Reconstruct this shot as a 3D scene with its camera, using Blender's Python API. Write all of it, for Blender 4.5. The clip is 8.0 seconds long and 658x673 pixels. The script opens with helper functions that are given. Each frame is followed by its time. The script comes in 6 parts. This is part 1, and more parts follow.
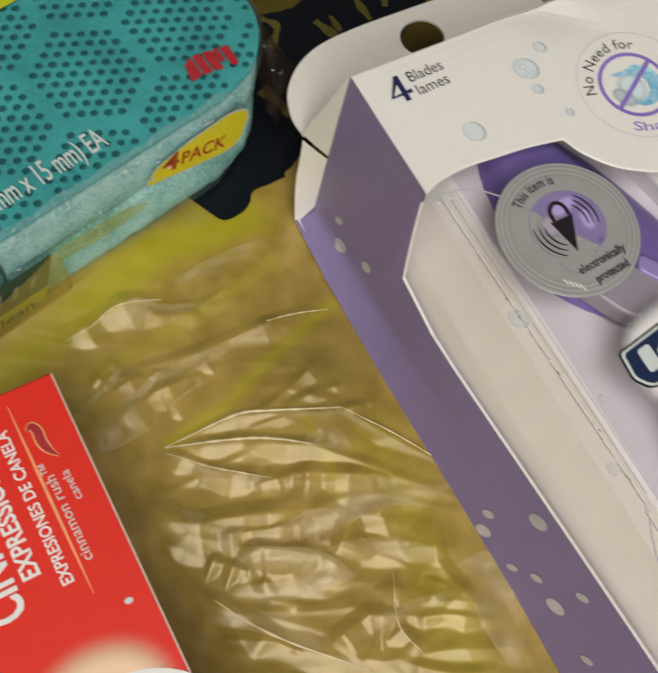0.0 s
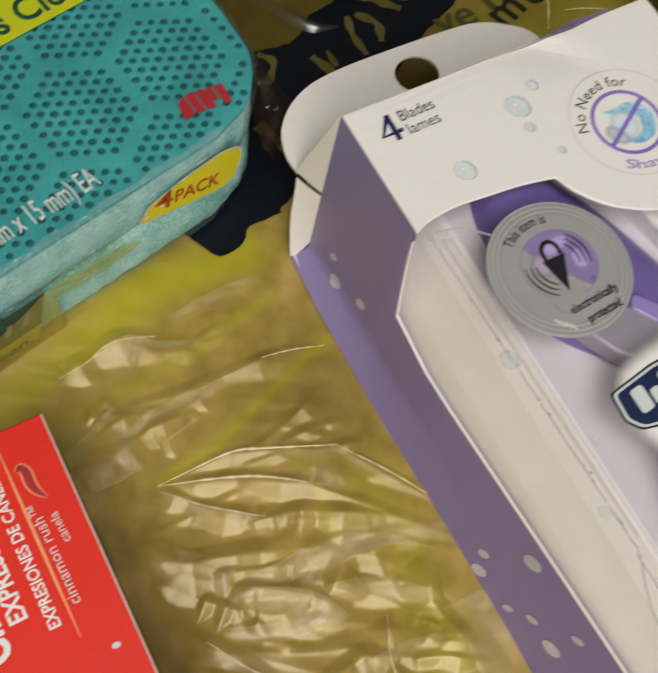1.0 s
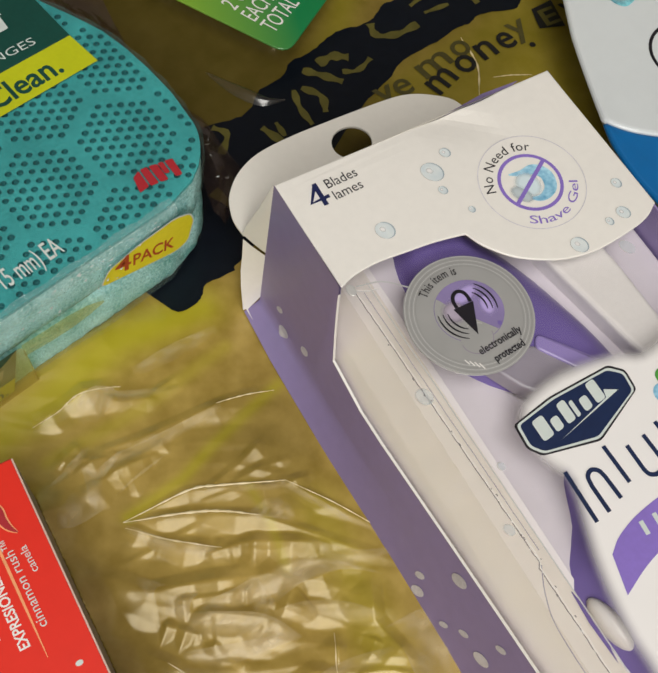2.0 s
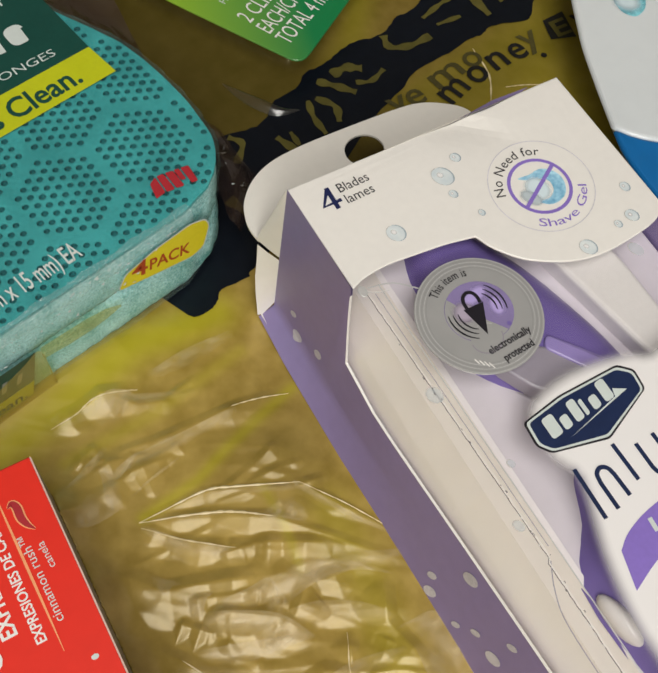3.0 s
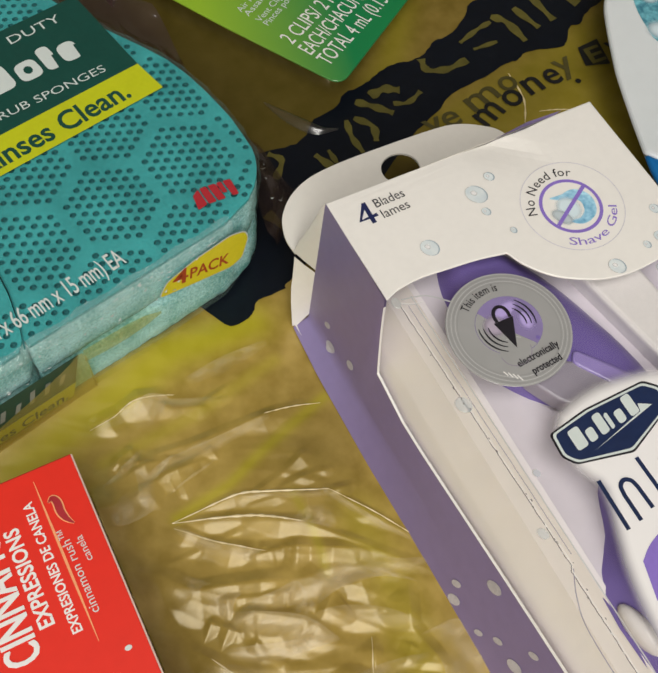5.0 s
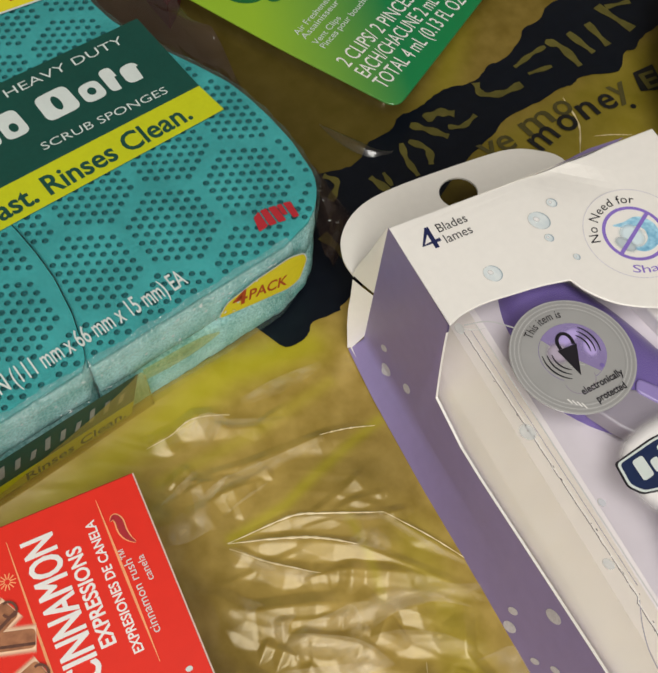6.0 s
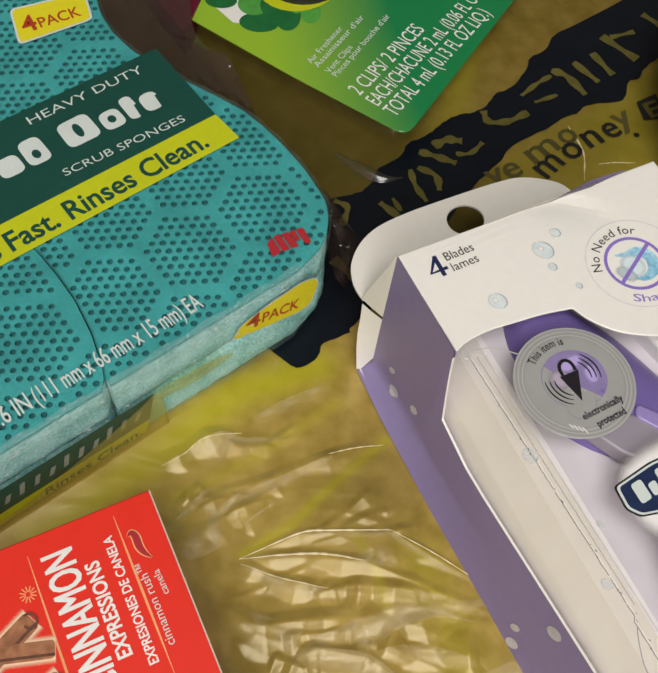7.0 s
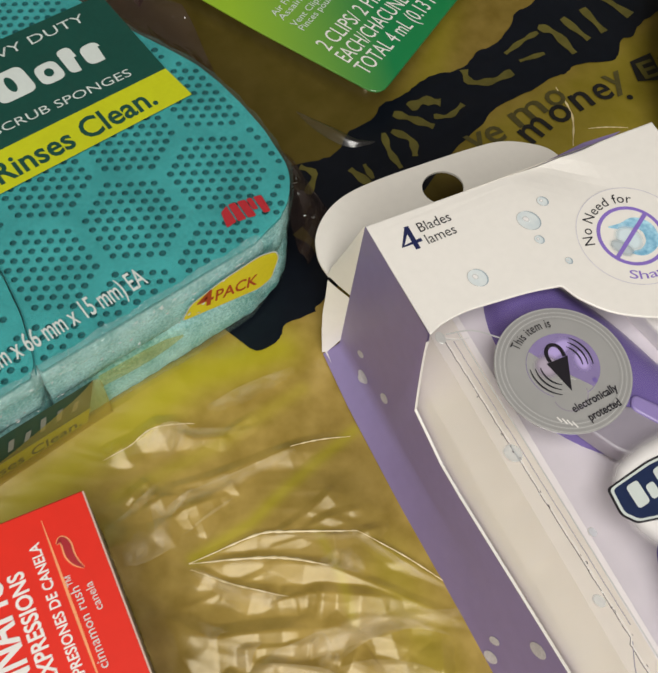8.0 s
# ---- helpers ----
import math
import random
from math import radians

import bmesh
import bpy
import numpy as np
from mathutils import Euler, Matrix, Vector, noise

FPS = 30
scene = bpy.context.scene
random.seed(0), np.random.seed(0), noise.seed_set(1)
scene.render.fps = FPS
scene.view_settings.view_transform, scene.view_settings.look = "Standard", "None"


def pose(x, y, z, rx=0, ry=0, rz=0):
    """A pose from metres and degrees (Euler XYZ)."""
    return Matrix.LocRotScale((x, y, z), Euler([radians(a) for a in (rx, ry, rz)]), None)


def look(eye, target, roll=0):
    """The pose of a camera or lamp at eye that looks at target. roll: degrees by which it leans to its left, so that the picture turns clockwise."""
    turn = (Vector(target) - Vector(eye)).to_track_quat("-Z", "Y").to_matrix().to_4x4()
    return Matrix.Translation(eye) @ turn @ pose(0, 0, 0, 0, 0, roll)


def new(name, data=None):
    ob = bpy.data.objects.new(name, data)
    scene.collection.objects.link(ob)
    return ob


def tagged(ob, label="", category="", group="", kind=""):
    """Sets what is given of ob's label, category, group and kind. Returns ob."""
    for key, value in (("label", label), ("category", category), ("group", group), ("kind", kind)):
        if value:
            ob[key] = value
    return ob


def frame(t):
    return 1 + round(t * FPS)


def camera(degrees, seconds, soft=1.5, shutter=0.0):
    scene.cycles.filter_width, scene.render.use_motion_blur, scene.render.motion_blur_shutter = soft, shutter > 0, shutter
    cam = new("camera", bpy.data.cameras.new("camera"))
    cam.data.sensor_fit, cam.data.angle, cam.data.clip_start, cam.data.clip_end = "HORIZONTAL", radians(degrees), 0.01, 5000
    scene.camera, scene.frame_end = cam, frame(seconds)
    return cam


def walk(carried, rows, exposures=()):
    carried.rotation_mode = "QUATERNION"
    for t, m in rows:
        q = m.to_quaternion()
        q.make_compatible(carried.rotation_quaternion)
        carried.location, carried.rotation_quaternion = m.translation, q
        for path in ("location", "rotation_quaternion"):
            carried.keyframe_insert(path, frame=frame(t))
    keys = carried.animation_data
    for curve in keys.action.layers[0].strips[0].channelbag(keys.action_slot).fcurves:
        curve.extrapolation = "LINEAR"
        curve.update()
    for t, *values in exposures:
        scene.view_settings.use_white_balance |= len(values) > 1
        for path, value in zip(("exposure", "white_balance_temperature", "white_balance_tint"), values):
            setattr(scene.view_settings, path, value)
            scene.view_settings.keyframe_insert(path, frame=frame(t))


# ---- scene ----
cam = camera(36.51, 8.0, soft=1.9, shutter=0.5)
PATH = [
    (0, pose(-0.02215, -0.08543, 0.19510, 21.626, -7.169, -41.173)),
    (0.5, pose(-0.02493, -0.07973, 0.19312, 21.906, -6.607, -39.660)),
    (1, pose(-0.01722, -0.08535, 0.19596, 22.824, -6.465, -40.991)),
    (1.5, pose(-0.01105, -0.09543, 0.20978, 24.650, -5.766, -42.118)),
    (1.7, pose(-0.01256, -0.09708, 0.21480, 25.226, -5.776, -42.541)),
    (3, pose(-0.01744, -0.10342, 0.21769, 26.814, -4.522, -42.099)),
    (3.5, pose(-0.01161, -0.10165, 0.21880, 27.513, -4.231, -41.905)),
    (4, pose(-0.01132, -0.10393, 0.22189, 27.796, -4.157, -41.538)),
    (4.2, pose(-0.01779, -0.10483, 0.22108, 27.801, -3.903, -41.181)),
    (5.3, pose(-0.02354, -0.10669, 0.22216, 28.171, -3.633, -39.508)),
    (5.5, pose(-0.02538, -0.10397, 0.22187, 28.319, -3.347, -39.157)),
    (6, pose(-0.02721, -0.10098, 0.22262, 28.837, -2.960, -38.426)),
    (6.5, pose(-0.02729, -0.10243, 0.22830, 29.329, -2.933, -38.052)),
    (7, pose(-0.02913, -0.10104, 0.23075, 29.402, -2.942, -37.772)),
    (7.5, pose(-0.02355, -0.09974, 0.21865, 28.803, -3.301, -37.789)),
    (8, pose(-0.01678, -0.09434, 0.21023, 28.019, -3.893, -38.150)),
]
walk(cam, PATH, ((0.0, -0.14), (1.0, -0.09), (3.0, 0.0), (5.5, 0.02), (7.0, 0.08), (8.0, 0.08)))

# ---- light: one ceiling lamp over the near side of the table, an added side fill, dim room ----
world = bpy.data.worlds.new("room_air")
scene.world = world
world.use_nodes = True
world.node_tree.nodes["Background"].inputs[0].default_value = (1.0, 0.93, 0.82, 1)
world.node_tree.nodes["Background"].inputs[1].default_value = 0.09
lamp = bpy.data.lights.new("ceiling_lamp", "AREA")
lamp.shape, lamp.size, lamp.energy, lamp.color = "DISK", 0.60, 6.8, (1.0, 0.975, 0.92)
new("ceiling_lamp", lamp).matrix_world = look((-0.16, -0.36, 1.14), (0.05, 0.0, 0.0))

# fill light with no known source, added to lift left and front faces
side_fill_light = bpy.data.lights.new("side_fill", "AREA")
side_fill_light.shape, side_fill_light.size, side_fill_light.energy, side_fill_light.color = "DISK", 0.45, 5.3, (1.0, 0.975, 0.92)
new("side_fill", side_fill_light).matrix_world = look((-0.50, -0.66, 0.80), (0.05, 0.0, 0.0))

# ---- materials ----
CM = 0.01


def material(name, color, rough=0.5, vary=0.06, scale=900.0, bump=0.0, bump_scale=2500.0, metal=0.0, coat=0.0, second=None, spec=0.5):
    """A surface whose colour drifts at two scales and whose relief is a fine grain."""
    m = bpy.data.materials.new(name)
    m.use_nodes = True
    nt = m.node_tree
    n, lk = nt.nodes, nt.links
    b = n["Principled BSDF"]
    b.inputs["Roughness"].default_value, b.inputs["Metallic"].default_value = rough, metal
    b.inputs["Coat Weight"].default_value, b.inputs["Coat Roughness"].default_value = coat, 0.12
    b.inputs["Specular IOR Level"].default_value = spec
    tc = n.new("ShaderNodeTexCoord")
    fine, wide = n.new("ShaderNodeTexNoise"), n.new("ShaderNodeTexNoise")
    fine.inputs["Scale"].default_value, wide.inputs["Scale"].default_value = scale, scale / 14
    fine.inputs["Detail"].default_value = 3
    mixn = n.new("ShaderNodeMath")
    mixn.operation = "ADD"
    half = n.new("ShaderNodeMath")
    half.operation = "MULTIPLY"
    half.inputs[1].default_value = 0.5
    ramp = n.new("ShaderNodeValToRGB")
    lo = [max(0.0, c * (1 - vary)) for c in color]
    hi = [min(1.0, c * (1 + vary)) for c in (second or color)]
    ramp.color_ramp.elements[0].position, ramp.color_ramp.elements[1].position = 0.36, 0.64
    ramp.color_ramp.elements[0].color, ramp.color_ramp.elements[1].color = (*lo, 1), (*hi, 1)
    for t in (fine, wide):
        lk.new(tc.outputs["Object"], t.inputs["Vector"])
    lk.new(fine.outputs["Fac"], mixn.inputs[0])
    lk.new(wide.outputs["Fac"], mixn.inputs[1])
    lk.new(mixn.outputs[0], half.inputs[0])
    lk.new(half.outputs[0], ramp.inputs["Fac"])
    lk.new(ramp.outputs["Color"], b.inputs["Base Color"])
    if bump:
        bt, bn = n.new("ShaderNodeTexNoise"), n.new("ShaderNodeBump")
        bt.inputs["Scale"].default_value = bump_scale
        bt.inputs["Detail"].default_value = 4
        bn.inputs["Strength"].default_value, bn.inputs["Distance"].default_value = bump, 0.0004
        lk.new(tc.outputs["Object"], bt.inputs["Vector"])
        lk.new(bt.outputs["Fac"], bn.inputs["Height"])
        lk.new(bn.outputs["Normal"], b.inputs["Normal"])
    return m


def film_material(name, tint=(1, 1, 1), gloss=0.08, rough=0.08, bump=0.25, bump_scale=220.0, haze=0.0, haze_color=(0.8, 0.8, 0.8)):
    """Clear packaging film: it lets light through and shines by its angle."""
    m = bpy.data.materials.new(name)
    m.use_nodes = True
    nt = m.node_tree
    n, lk = nt.nodes, nt.links
    n.remove(n["Principled BSDF"])
    tr, gl, mx = n.new("ShaderNodeBsdfTransparent"), n.new("ShaderNodeBsdfGlossy"), n.new("ShaderNodeMixShader")
    tr.inputs["Color"].default_value = (*tint, 1)
    gl.inputs["Roughness"].default_value = rough
    lw, mr = n.new("ShaderNodeLayerWeight"), n.new("ShaderNodeMapRange")
    lw.inputs["Blend"].default_value = 0.25
    mr.inputs["To Min"].default_value, mr.inputs["To Max"].default_value = gloss, min(1, gloss * 4 + 0.12)
    tc, tx, bn = n.new("ShaderNodeTexCoord"), n.new("ShaderNodeTexNoise"), n.new("ShaderNodeBump")
    tx.inputs["Scale"].default_value, tx.inputs["Detail"].default_value = bump_scale, 3
    bn.inputs["Strength"].default_value, bn.inputs["Distance"].default_value = bump, 0.001
    lk.new(tc.outputs["Object"], tx.inputs["Vector"])
    lk.new(tx.outputs["Fac"], bn.inputs["Height"])
    lk.new(bn.outputs["Normal"], gl.inputs["Normal"])
    lk.new(lw.outputs["Fresnel"], mr.inputs["Value"])
    lk.new(mr.outputs[0], mx.inputs["Fac"])
    df, hz = n.new("ShaderNodeBsdfDiffuse"), n.new("ShaderNodeMixShader")
    df.inputs["Color"].default_value, hz.inputs["Fac"].default_value = (*haze_color, 1), haze
    lk.new(tr.outputs[0], hz.inputs[1])
    lk.new(df.outputs[0], hz.inputs[2])
    lk.new(hz.outputs[0], mx.inputs[1])
    lk.new(gl.outputs[0], mx.inputs[2])
    lk.new(mx.outputs[0], n["Material Output"].inputs["Surface"])
    return m


def soft_ink(name, color, rough=0.4):
    """Ink and painted shine alike: colour that thins out to nothing by the attribute 'ink' of its mesh."""
    m = bpy.data.materials.new(name)
    m.use_nodes = True
    nt = m.node_tree
    n, lk = nt.nodes, nt.links
    b = n["Principled BSDF"]
    b.inputs["Base Color"].default_value, b.inputs["Roughness"].default_value = (*color, 1), rough
    at = n.new("ShaderNodeAttribute")
    at.attribute_name = "ink"
    lk.new(at.outputs["Fac"], b.inputs["Alpha"])
    return m


def bag_material():
    """Thin yellow polythene in one or more layers: browner where a single layer lies on the table, with the light's
    fall-off darkened in there, yellower where folds lie over one another.
    """
    m = material("yellow_polythene", (0.262, 0.172, 0.024), 0.29, 0.12, 160.0, 0.05, 330.0, second=(0.385, 0.268, 0.068), spec=0.5)
    n, lk = m.node_tree.nodes, m.node_tree.links
    b = n["Principled BSDF"]
    b.inputs["Coat Weight"].default_value, b.inputs["Coat Roughness"].default_value = 0.30, 0.20
    b.inputs["Specular Tint"].default_value = (1.0, 0.86, 0.56, 1)
    old = b.inputs["Base Color"].links[0].from_socket
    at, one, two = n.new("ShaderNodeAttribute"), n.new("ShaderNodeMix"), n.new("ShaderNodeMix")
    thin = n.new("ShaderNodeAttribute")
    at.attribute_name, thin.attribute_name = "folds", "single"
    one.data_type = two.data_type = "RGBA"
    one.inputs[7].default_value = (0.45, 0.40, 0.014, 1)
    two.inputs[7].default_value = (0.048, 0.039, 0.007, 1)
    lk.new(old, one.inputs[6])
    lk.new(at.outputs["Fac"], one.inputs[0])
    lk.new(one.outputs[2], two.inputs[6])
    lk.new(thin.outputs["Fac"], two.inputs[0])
    lk.new(two.outputs[2], b.inputs["Base Color"])
    # a single layer clings to the table and shines less
    dull = n.new("ShaderNodeMapRange")
    dull.inputs["To Min"].default_value, dull.inputs["To Max"].default_value = 0.30, 0.08
    lk.new(thin.outputs["Fac"], dull.inputs["Value"])
    lk.new(dull.outputs[0], b.inputs["Coat Weight"])
    flat_shine = n.new("ShaderNodeMapRange")
    flat_shine.inputs["To Min"].default_value, flat_shine.inputs["To Max"].default_value = 0.62, 0.15
    lk.new(thin.outputs["Fac"], flat_shine.inputs["Value"])
    lk.new(flat_shine.outputs[0], b.inputs["Specular IOR Level"])
    return m


def card_green():
    """Printed card that runs from lime to deep green across its width."""
    m = material("green_print", (0.2, 0.4, 0.03), 0.32, 0.04, coat=0.3)
    n, lk = m.node_tree.nodes, m.node_tree.links
    b = n["Principled BSDF"]
    tc, sx, mr, rp = n.new("ShaderNodeTexCoord"), n.new("ShaderNodeSeparateXYZ"), n.new("ShaderNodeMapRange"), n.new("ShaderNodeValToRGB")
    mx = n.new("ShaderNodeVectorMath")
    mx.operation, mx.inputs[1].default_value = "DOT_PRODUCT", (0.68, -0.73, 0)
    lk.new(tc.outputs["Object"], mx.inputs[0])
    mr.inputs["From Min"].default_value, mr.inputs["From Max"].default_value = -0.034, 0.006
    lk.new(mx.outputs["Value"], mr.inputs["Value"])
    rp.color_ramp.elements[0].color, rp.color_ramp.elements[1].color = (0.30, 0.50, 0.030, 1), (0.008, 0.210, 0.065, 1)
    lk.new(mr.outputs[0], rp.inputs["Fac"])
    lk.new(rp.outputs["Color"], b.inputs["Base Color"])
    return m


M_BAG = bag_material()
# pale tan that paints the bag's highlights as see-through patches
M_SHEEN = soft_ink("painted_film_sheen", (0.86, 0.70, 0.40), 0.25)
I_DROP = soft_ink("faint_printed_drop", (0.50, 0.57, 0.61), 0.3)
M_DROP_FAINT = material("faint_drop_rim", (0.47, 0.45, 0.44), 0.3, 0.1)
# yellow film whose diffuse share also carries the reflection on it
M_OVERLAP = film_material("yellow_film_over_print", (0.95, 0.88, 0.60), 0.02, 0.2, 0.3, 220.0, 0.20, (0.66, 0.58, 0.22))
# doubled film, paler still for the bright line along each fold
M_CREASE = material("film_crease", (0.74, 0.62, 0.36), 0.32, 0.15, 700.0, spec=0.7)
M_NAVY = material("navy_print", (0.0045, 0.0065, 0.011), 0.30, 0.2, 300.0, spec=0.3)
M_BAGLET = material("knocked_out_print", (0.105, 0.092, 0.020), 0.32, 0.25, 260.0)
M_SLOGAN = material("black_print", (0.012, 0.012, 0.012), 0.4, 0.2)
M_GHOST = material("show_through_print", (0.075, 0.064, 0.018), 0.4, 0.2)
M_CARD = material("white_carton", (0.83, 0.805, 0.768), 0.38, 0.02, 500.0, 0.02, coat=0.15)
M_TAB = material("white_carton_back", (0.77, 0.74, 0.69), 0.6, 0.02, 500.0, 0.03)
M_PURPLE = material("purple_carton", (0.268, 0.212, 0.425), 0.40, 0.04, 300.0, 0.02)
M_CREAM = material("cream_tray", (0.90, 0.845, 0.795), 0.45, 0.03, 200.0, 0.03)
M_LILAC = material("lilac_insert", (0.70, 0.65, 0.71), 0.5, 0.04, 160.0)
M_FOLDLINE = material("film_fold_line", (0.13, 0.115, 0.13), 0.3, 0.3, 1500.0)
M_PALE_LILAC = material("pale_lilac_tray", (0.80, 0.755, 0.775), 0.45, 0.03, 200.0, 0.03)
M_CLEAR = material("purple_under_clear_film", (0.25, 0.20, 0.40), 0.25, 0.1, 200.0)
M_RAZOR = material("purple_plastic", (0.180, 0.130, 0.390), 0.28, 0.04, 200.0)
M_RAZOR_LT = material("pale_purple_plastic", (0.33, 0.26, 0.58), 0.28, 0.04, 200.0)
M_WHITE_PL = material("white_plastic", (0.80, 0.77, 0.76), 0.3, 0.02)
M_GREY_TONE = material("grey_tone", (0.33, 0.30, 0.36), 0.35, 0.04)
M_FILM = film_material("clear_window_film", gloss=0.03, rough=0.05, bump=0.06, bump_scale=90.0)
M_WRAP = film_material("clear_wrap", (0.97, 0.98, 0.98), 0.045, 0.10, 0.5, 260.0)
M_FIN = film_material("grey_wrap_fold", (0.60, 0.55, 0.53), 0.08, 0.12, 0.9, 190.0, 0.10, (0.30, 0.20, 0.18))
M_TAIL = film_material("clear_film_tail", (0.90, 0.89, 0.88), 0.10, 0.20, 0.25, 90.0, 0.03, (0.4, 0.36, 0.33))
M_SIDEFILM = film_material("clear_side_film", gloss=0.012, rough=0.12, bump=0.02, bump_scale=90.0)
# aqua-white diffuse share puts the wrap's sheen into colour, in the next too
M_BRIGHT = film_material("sheen_tinted_edge", (0.98, 0.99, 0.99), 0.07, 0.12, 1.0, 800.0, 0.10, (0.60, 0.88, 0.84))
M_HAZE = film_material("sheen_tinted_wrap", (0.98, 0.99, 0.99), 0.012, 0.14, 1.0, 600.0, 0.09, (0.62, 0.92, 0.86))
M_STICKER = material("silver_sticker", (0.43, 0.43, 0.43), 0.32, 0.06, 120.0, metal=0.28)
M_COIL = material("dark_silver_coil", (0.38, 0.38, 0.38), 0.35, 0.05, metal=0.3)
M_RING = material("silver_coil", (0.62, 0.62, 0.62), 0.3, 0.05, metal=0.3)
M_INK = material("black_ink", (0.012, 0.010, 0.016), 0.4, 0.1)
M_INDIGO = material("indigo_ink", (0.012, 0.018, 0.085), 0.4, 0.1)
M_DARKBLUE = material("dark_blue_ink", (0.010, 0.022, 0.075), 0.35, 0.1)
M_VIOLET = material("violet_ink", (0.250, 0.165, 0.560), 0.4, 0.05)
# white for print and cut card, and for glints painted on film
M_PAPER = material("white_ink_and_glint", (0.82, 0.80, 0.78), 0.4, 0.02)
M_DROP = material("printed_drop", (0.64, 0.72, 0.76), 0.25, 0.05, 500.0, second=(0.74, 0.78, 0.78))
M_DROP_RIM = material("printed_drop_rim", (0.33, 0.40, 0.46), 0.3, 0.1)
M_DROP_PU = material("printed_drop_grey", (0.60, 0.58, 0.64), 0.3, 0.15, 1500.0)
M_AQUA = material("blue_drop_ink", (0.16, 0.46, 0.72), 0.35, 0.2, 900.0, second=(0.40, 0.66, 0.80))
M_SCRUB = material("teal_scrub_fibre", (0.040, 0.385, 0.395), 0.75, 0.12, 1500.0, 0.9, 4000.0, second=(0.062, 0.465, 0.475))
# pale colour for highlights drawn as slivers on the wrap
M_GLINT = material("pale_film_glint", (0.62, 0.68, 0.68), 0.12, 0.2, 900.0, spec=0.9)
# the sheet's teal made darker: shade in recesses put into the colour
M_HOLE_SHADE = material("teal_recess_shade", (0.016, 0.165, 0.175), 0.9, 0.2, 1500.0)
M_FOAM = material("aqua_foam", (0.19, 0.68, 0.64), 0.7, 0.30, 1500.0, 1.0, 2200.0, second=(0.48, 0.97, 0.93))
M_DKGREEN = material("dark_green_ink", (0.008, 0.064, 0.050), 0.35, 0.08)
M_LIME = material("lime_ink", (0.52, 0.56, 0.012), 0.38, 0.04)
M_YELLOW = material("yellow_ink", (0.74, 0.66, 0.020), 0.38, 0.04)
M_PALETXT = material("pale_grey_ink", (0.62, 0.68, 0.66), 0.4, 0.03)
M_DIM = material("dim_grey_ink", (0.26, 0.29, 0.25), 0.5, 0.1)
M_REDINK = material("red_ink", (0.40, 0.022, 0.032), 0.4, 0.06)
M_REDBROWN = material("red_brown_ink", (0.42, 0.045, 0.015), 0.4, 0.08)
M_RED = material("red_carton", (0.740, 0.028, 0.014), 0.48, 0.03, 300.0, 0.02, spec=0.3)
M_EDGE = material("worn_board_edge", (0.62, 0.45, 0.38), 0.7, 0.1)
M_BOARD = material("grey_brown_board", (0.27, 0.225, 0.175), 0.6, 0.15, 400.0, 0.05)
M_ORANGE = material("orange_ink", (0.86, 0.36, 0.16), 0.4, 0.1)
M_CINN = material("cinnamon_bark", (0.33, 0.125, 0.055), 0.6, 0.22, 500.0, second=(0.46, 0.20, 0.09))
M_CINN_DK = material("cinnamon_shade", (0.13, 0.045, 0.025), 0.6, 0.3)
M_MAROON = material("maroon_carton", (0.125, 0.006, 0.026), 0.4, 0.08)
M_GREEN = card_green()
M_LEAF = material("leaf_green_ink", (0.012, 0.13, 0.035), 0.35, 0.2, 300.0)
M_LEAF_LT = material("light_leaf_ink", (0.08, 0.33, 0.055), 0.35, 0.2, 300.0)
M_BLACKPL = material("black_plastic", (0.018, 0.018, 0.020), 0.3, 0.1)
M_POUCH = material("white_pouch", (0.70, 0.74, 0.76), 0.35, 0.03, 120.0, 0.05, 200.0, coat=0.2)
M_BLUE = material("blue_pouch_print", (0.006, 0.150, 0.430), 0.32, 0.06, 120.0, coat=0.2)
M_PALEBLUE = material("pale_blue_ink", (0.42, 0.54, 0.66), 0.4, 0.05)
M_TEALPIC = material("blue_teal_picture", (0.030, 0.26, 0.42), 0.35, 0.5, 500.0, second=(0.20, 0.52, 0.58))
M_TABLE = material("brown_table", (0.20, 0.12, 0.07), 0.5, 0.2, 60.0, 0.1, 200.0)
M_WALL = material("beige_wall", (0.80, 0.77, 0.72), 0.9, 0.04, 8.0)
M_CEIL = material("white_ceiling", (0.78, 0.75, 0.70), 0.9, 0.02, 8.0)
M_FLOOR = material("brown_floor", (0.22, 0.15, 0.10), 0.6, 0.15, 20.0)
I_WHITE = soft_ink("white_soft_ink", (0.84, 0.82, 0.82))
I_GLOW = soft_ink("cream_soft_ink", (0.90, 0.62, 0.42))
I_PALEBLUE = soft_ink("pale_blue_soft_ink", (0.66, 0.78, 0.84))
I_LILAC = soft_ink("lilac_soft_highlight", (0.46, 0.37, 0.72), 0.2)
I_SHADE = soft_ink("mauve_soft_shade", (0.42, 0.36, 0.46))


# ---- building blocks (lengths in centimetres, parts in their thing's own frame) ----
def to_mesh(name, verts, faces, smooth=False):
    me = bpy.data.meshes.new(name)
    me.from_pydata([Vector(v) * CM for v in verts], [], [tuple(f) for f in faces])
    me.validate()
    if smooth:
        me.polygons.foreach_set("use_smooth", [True] * len(me.polygons))
    return me


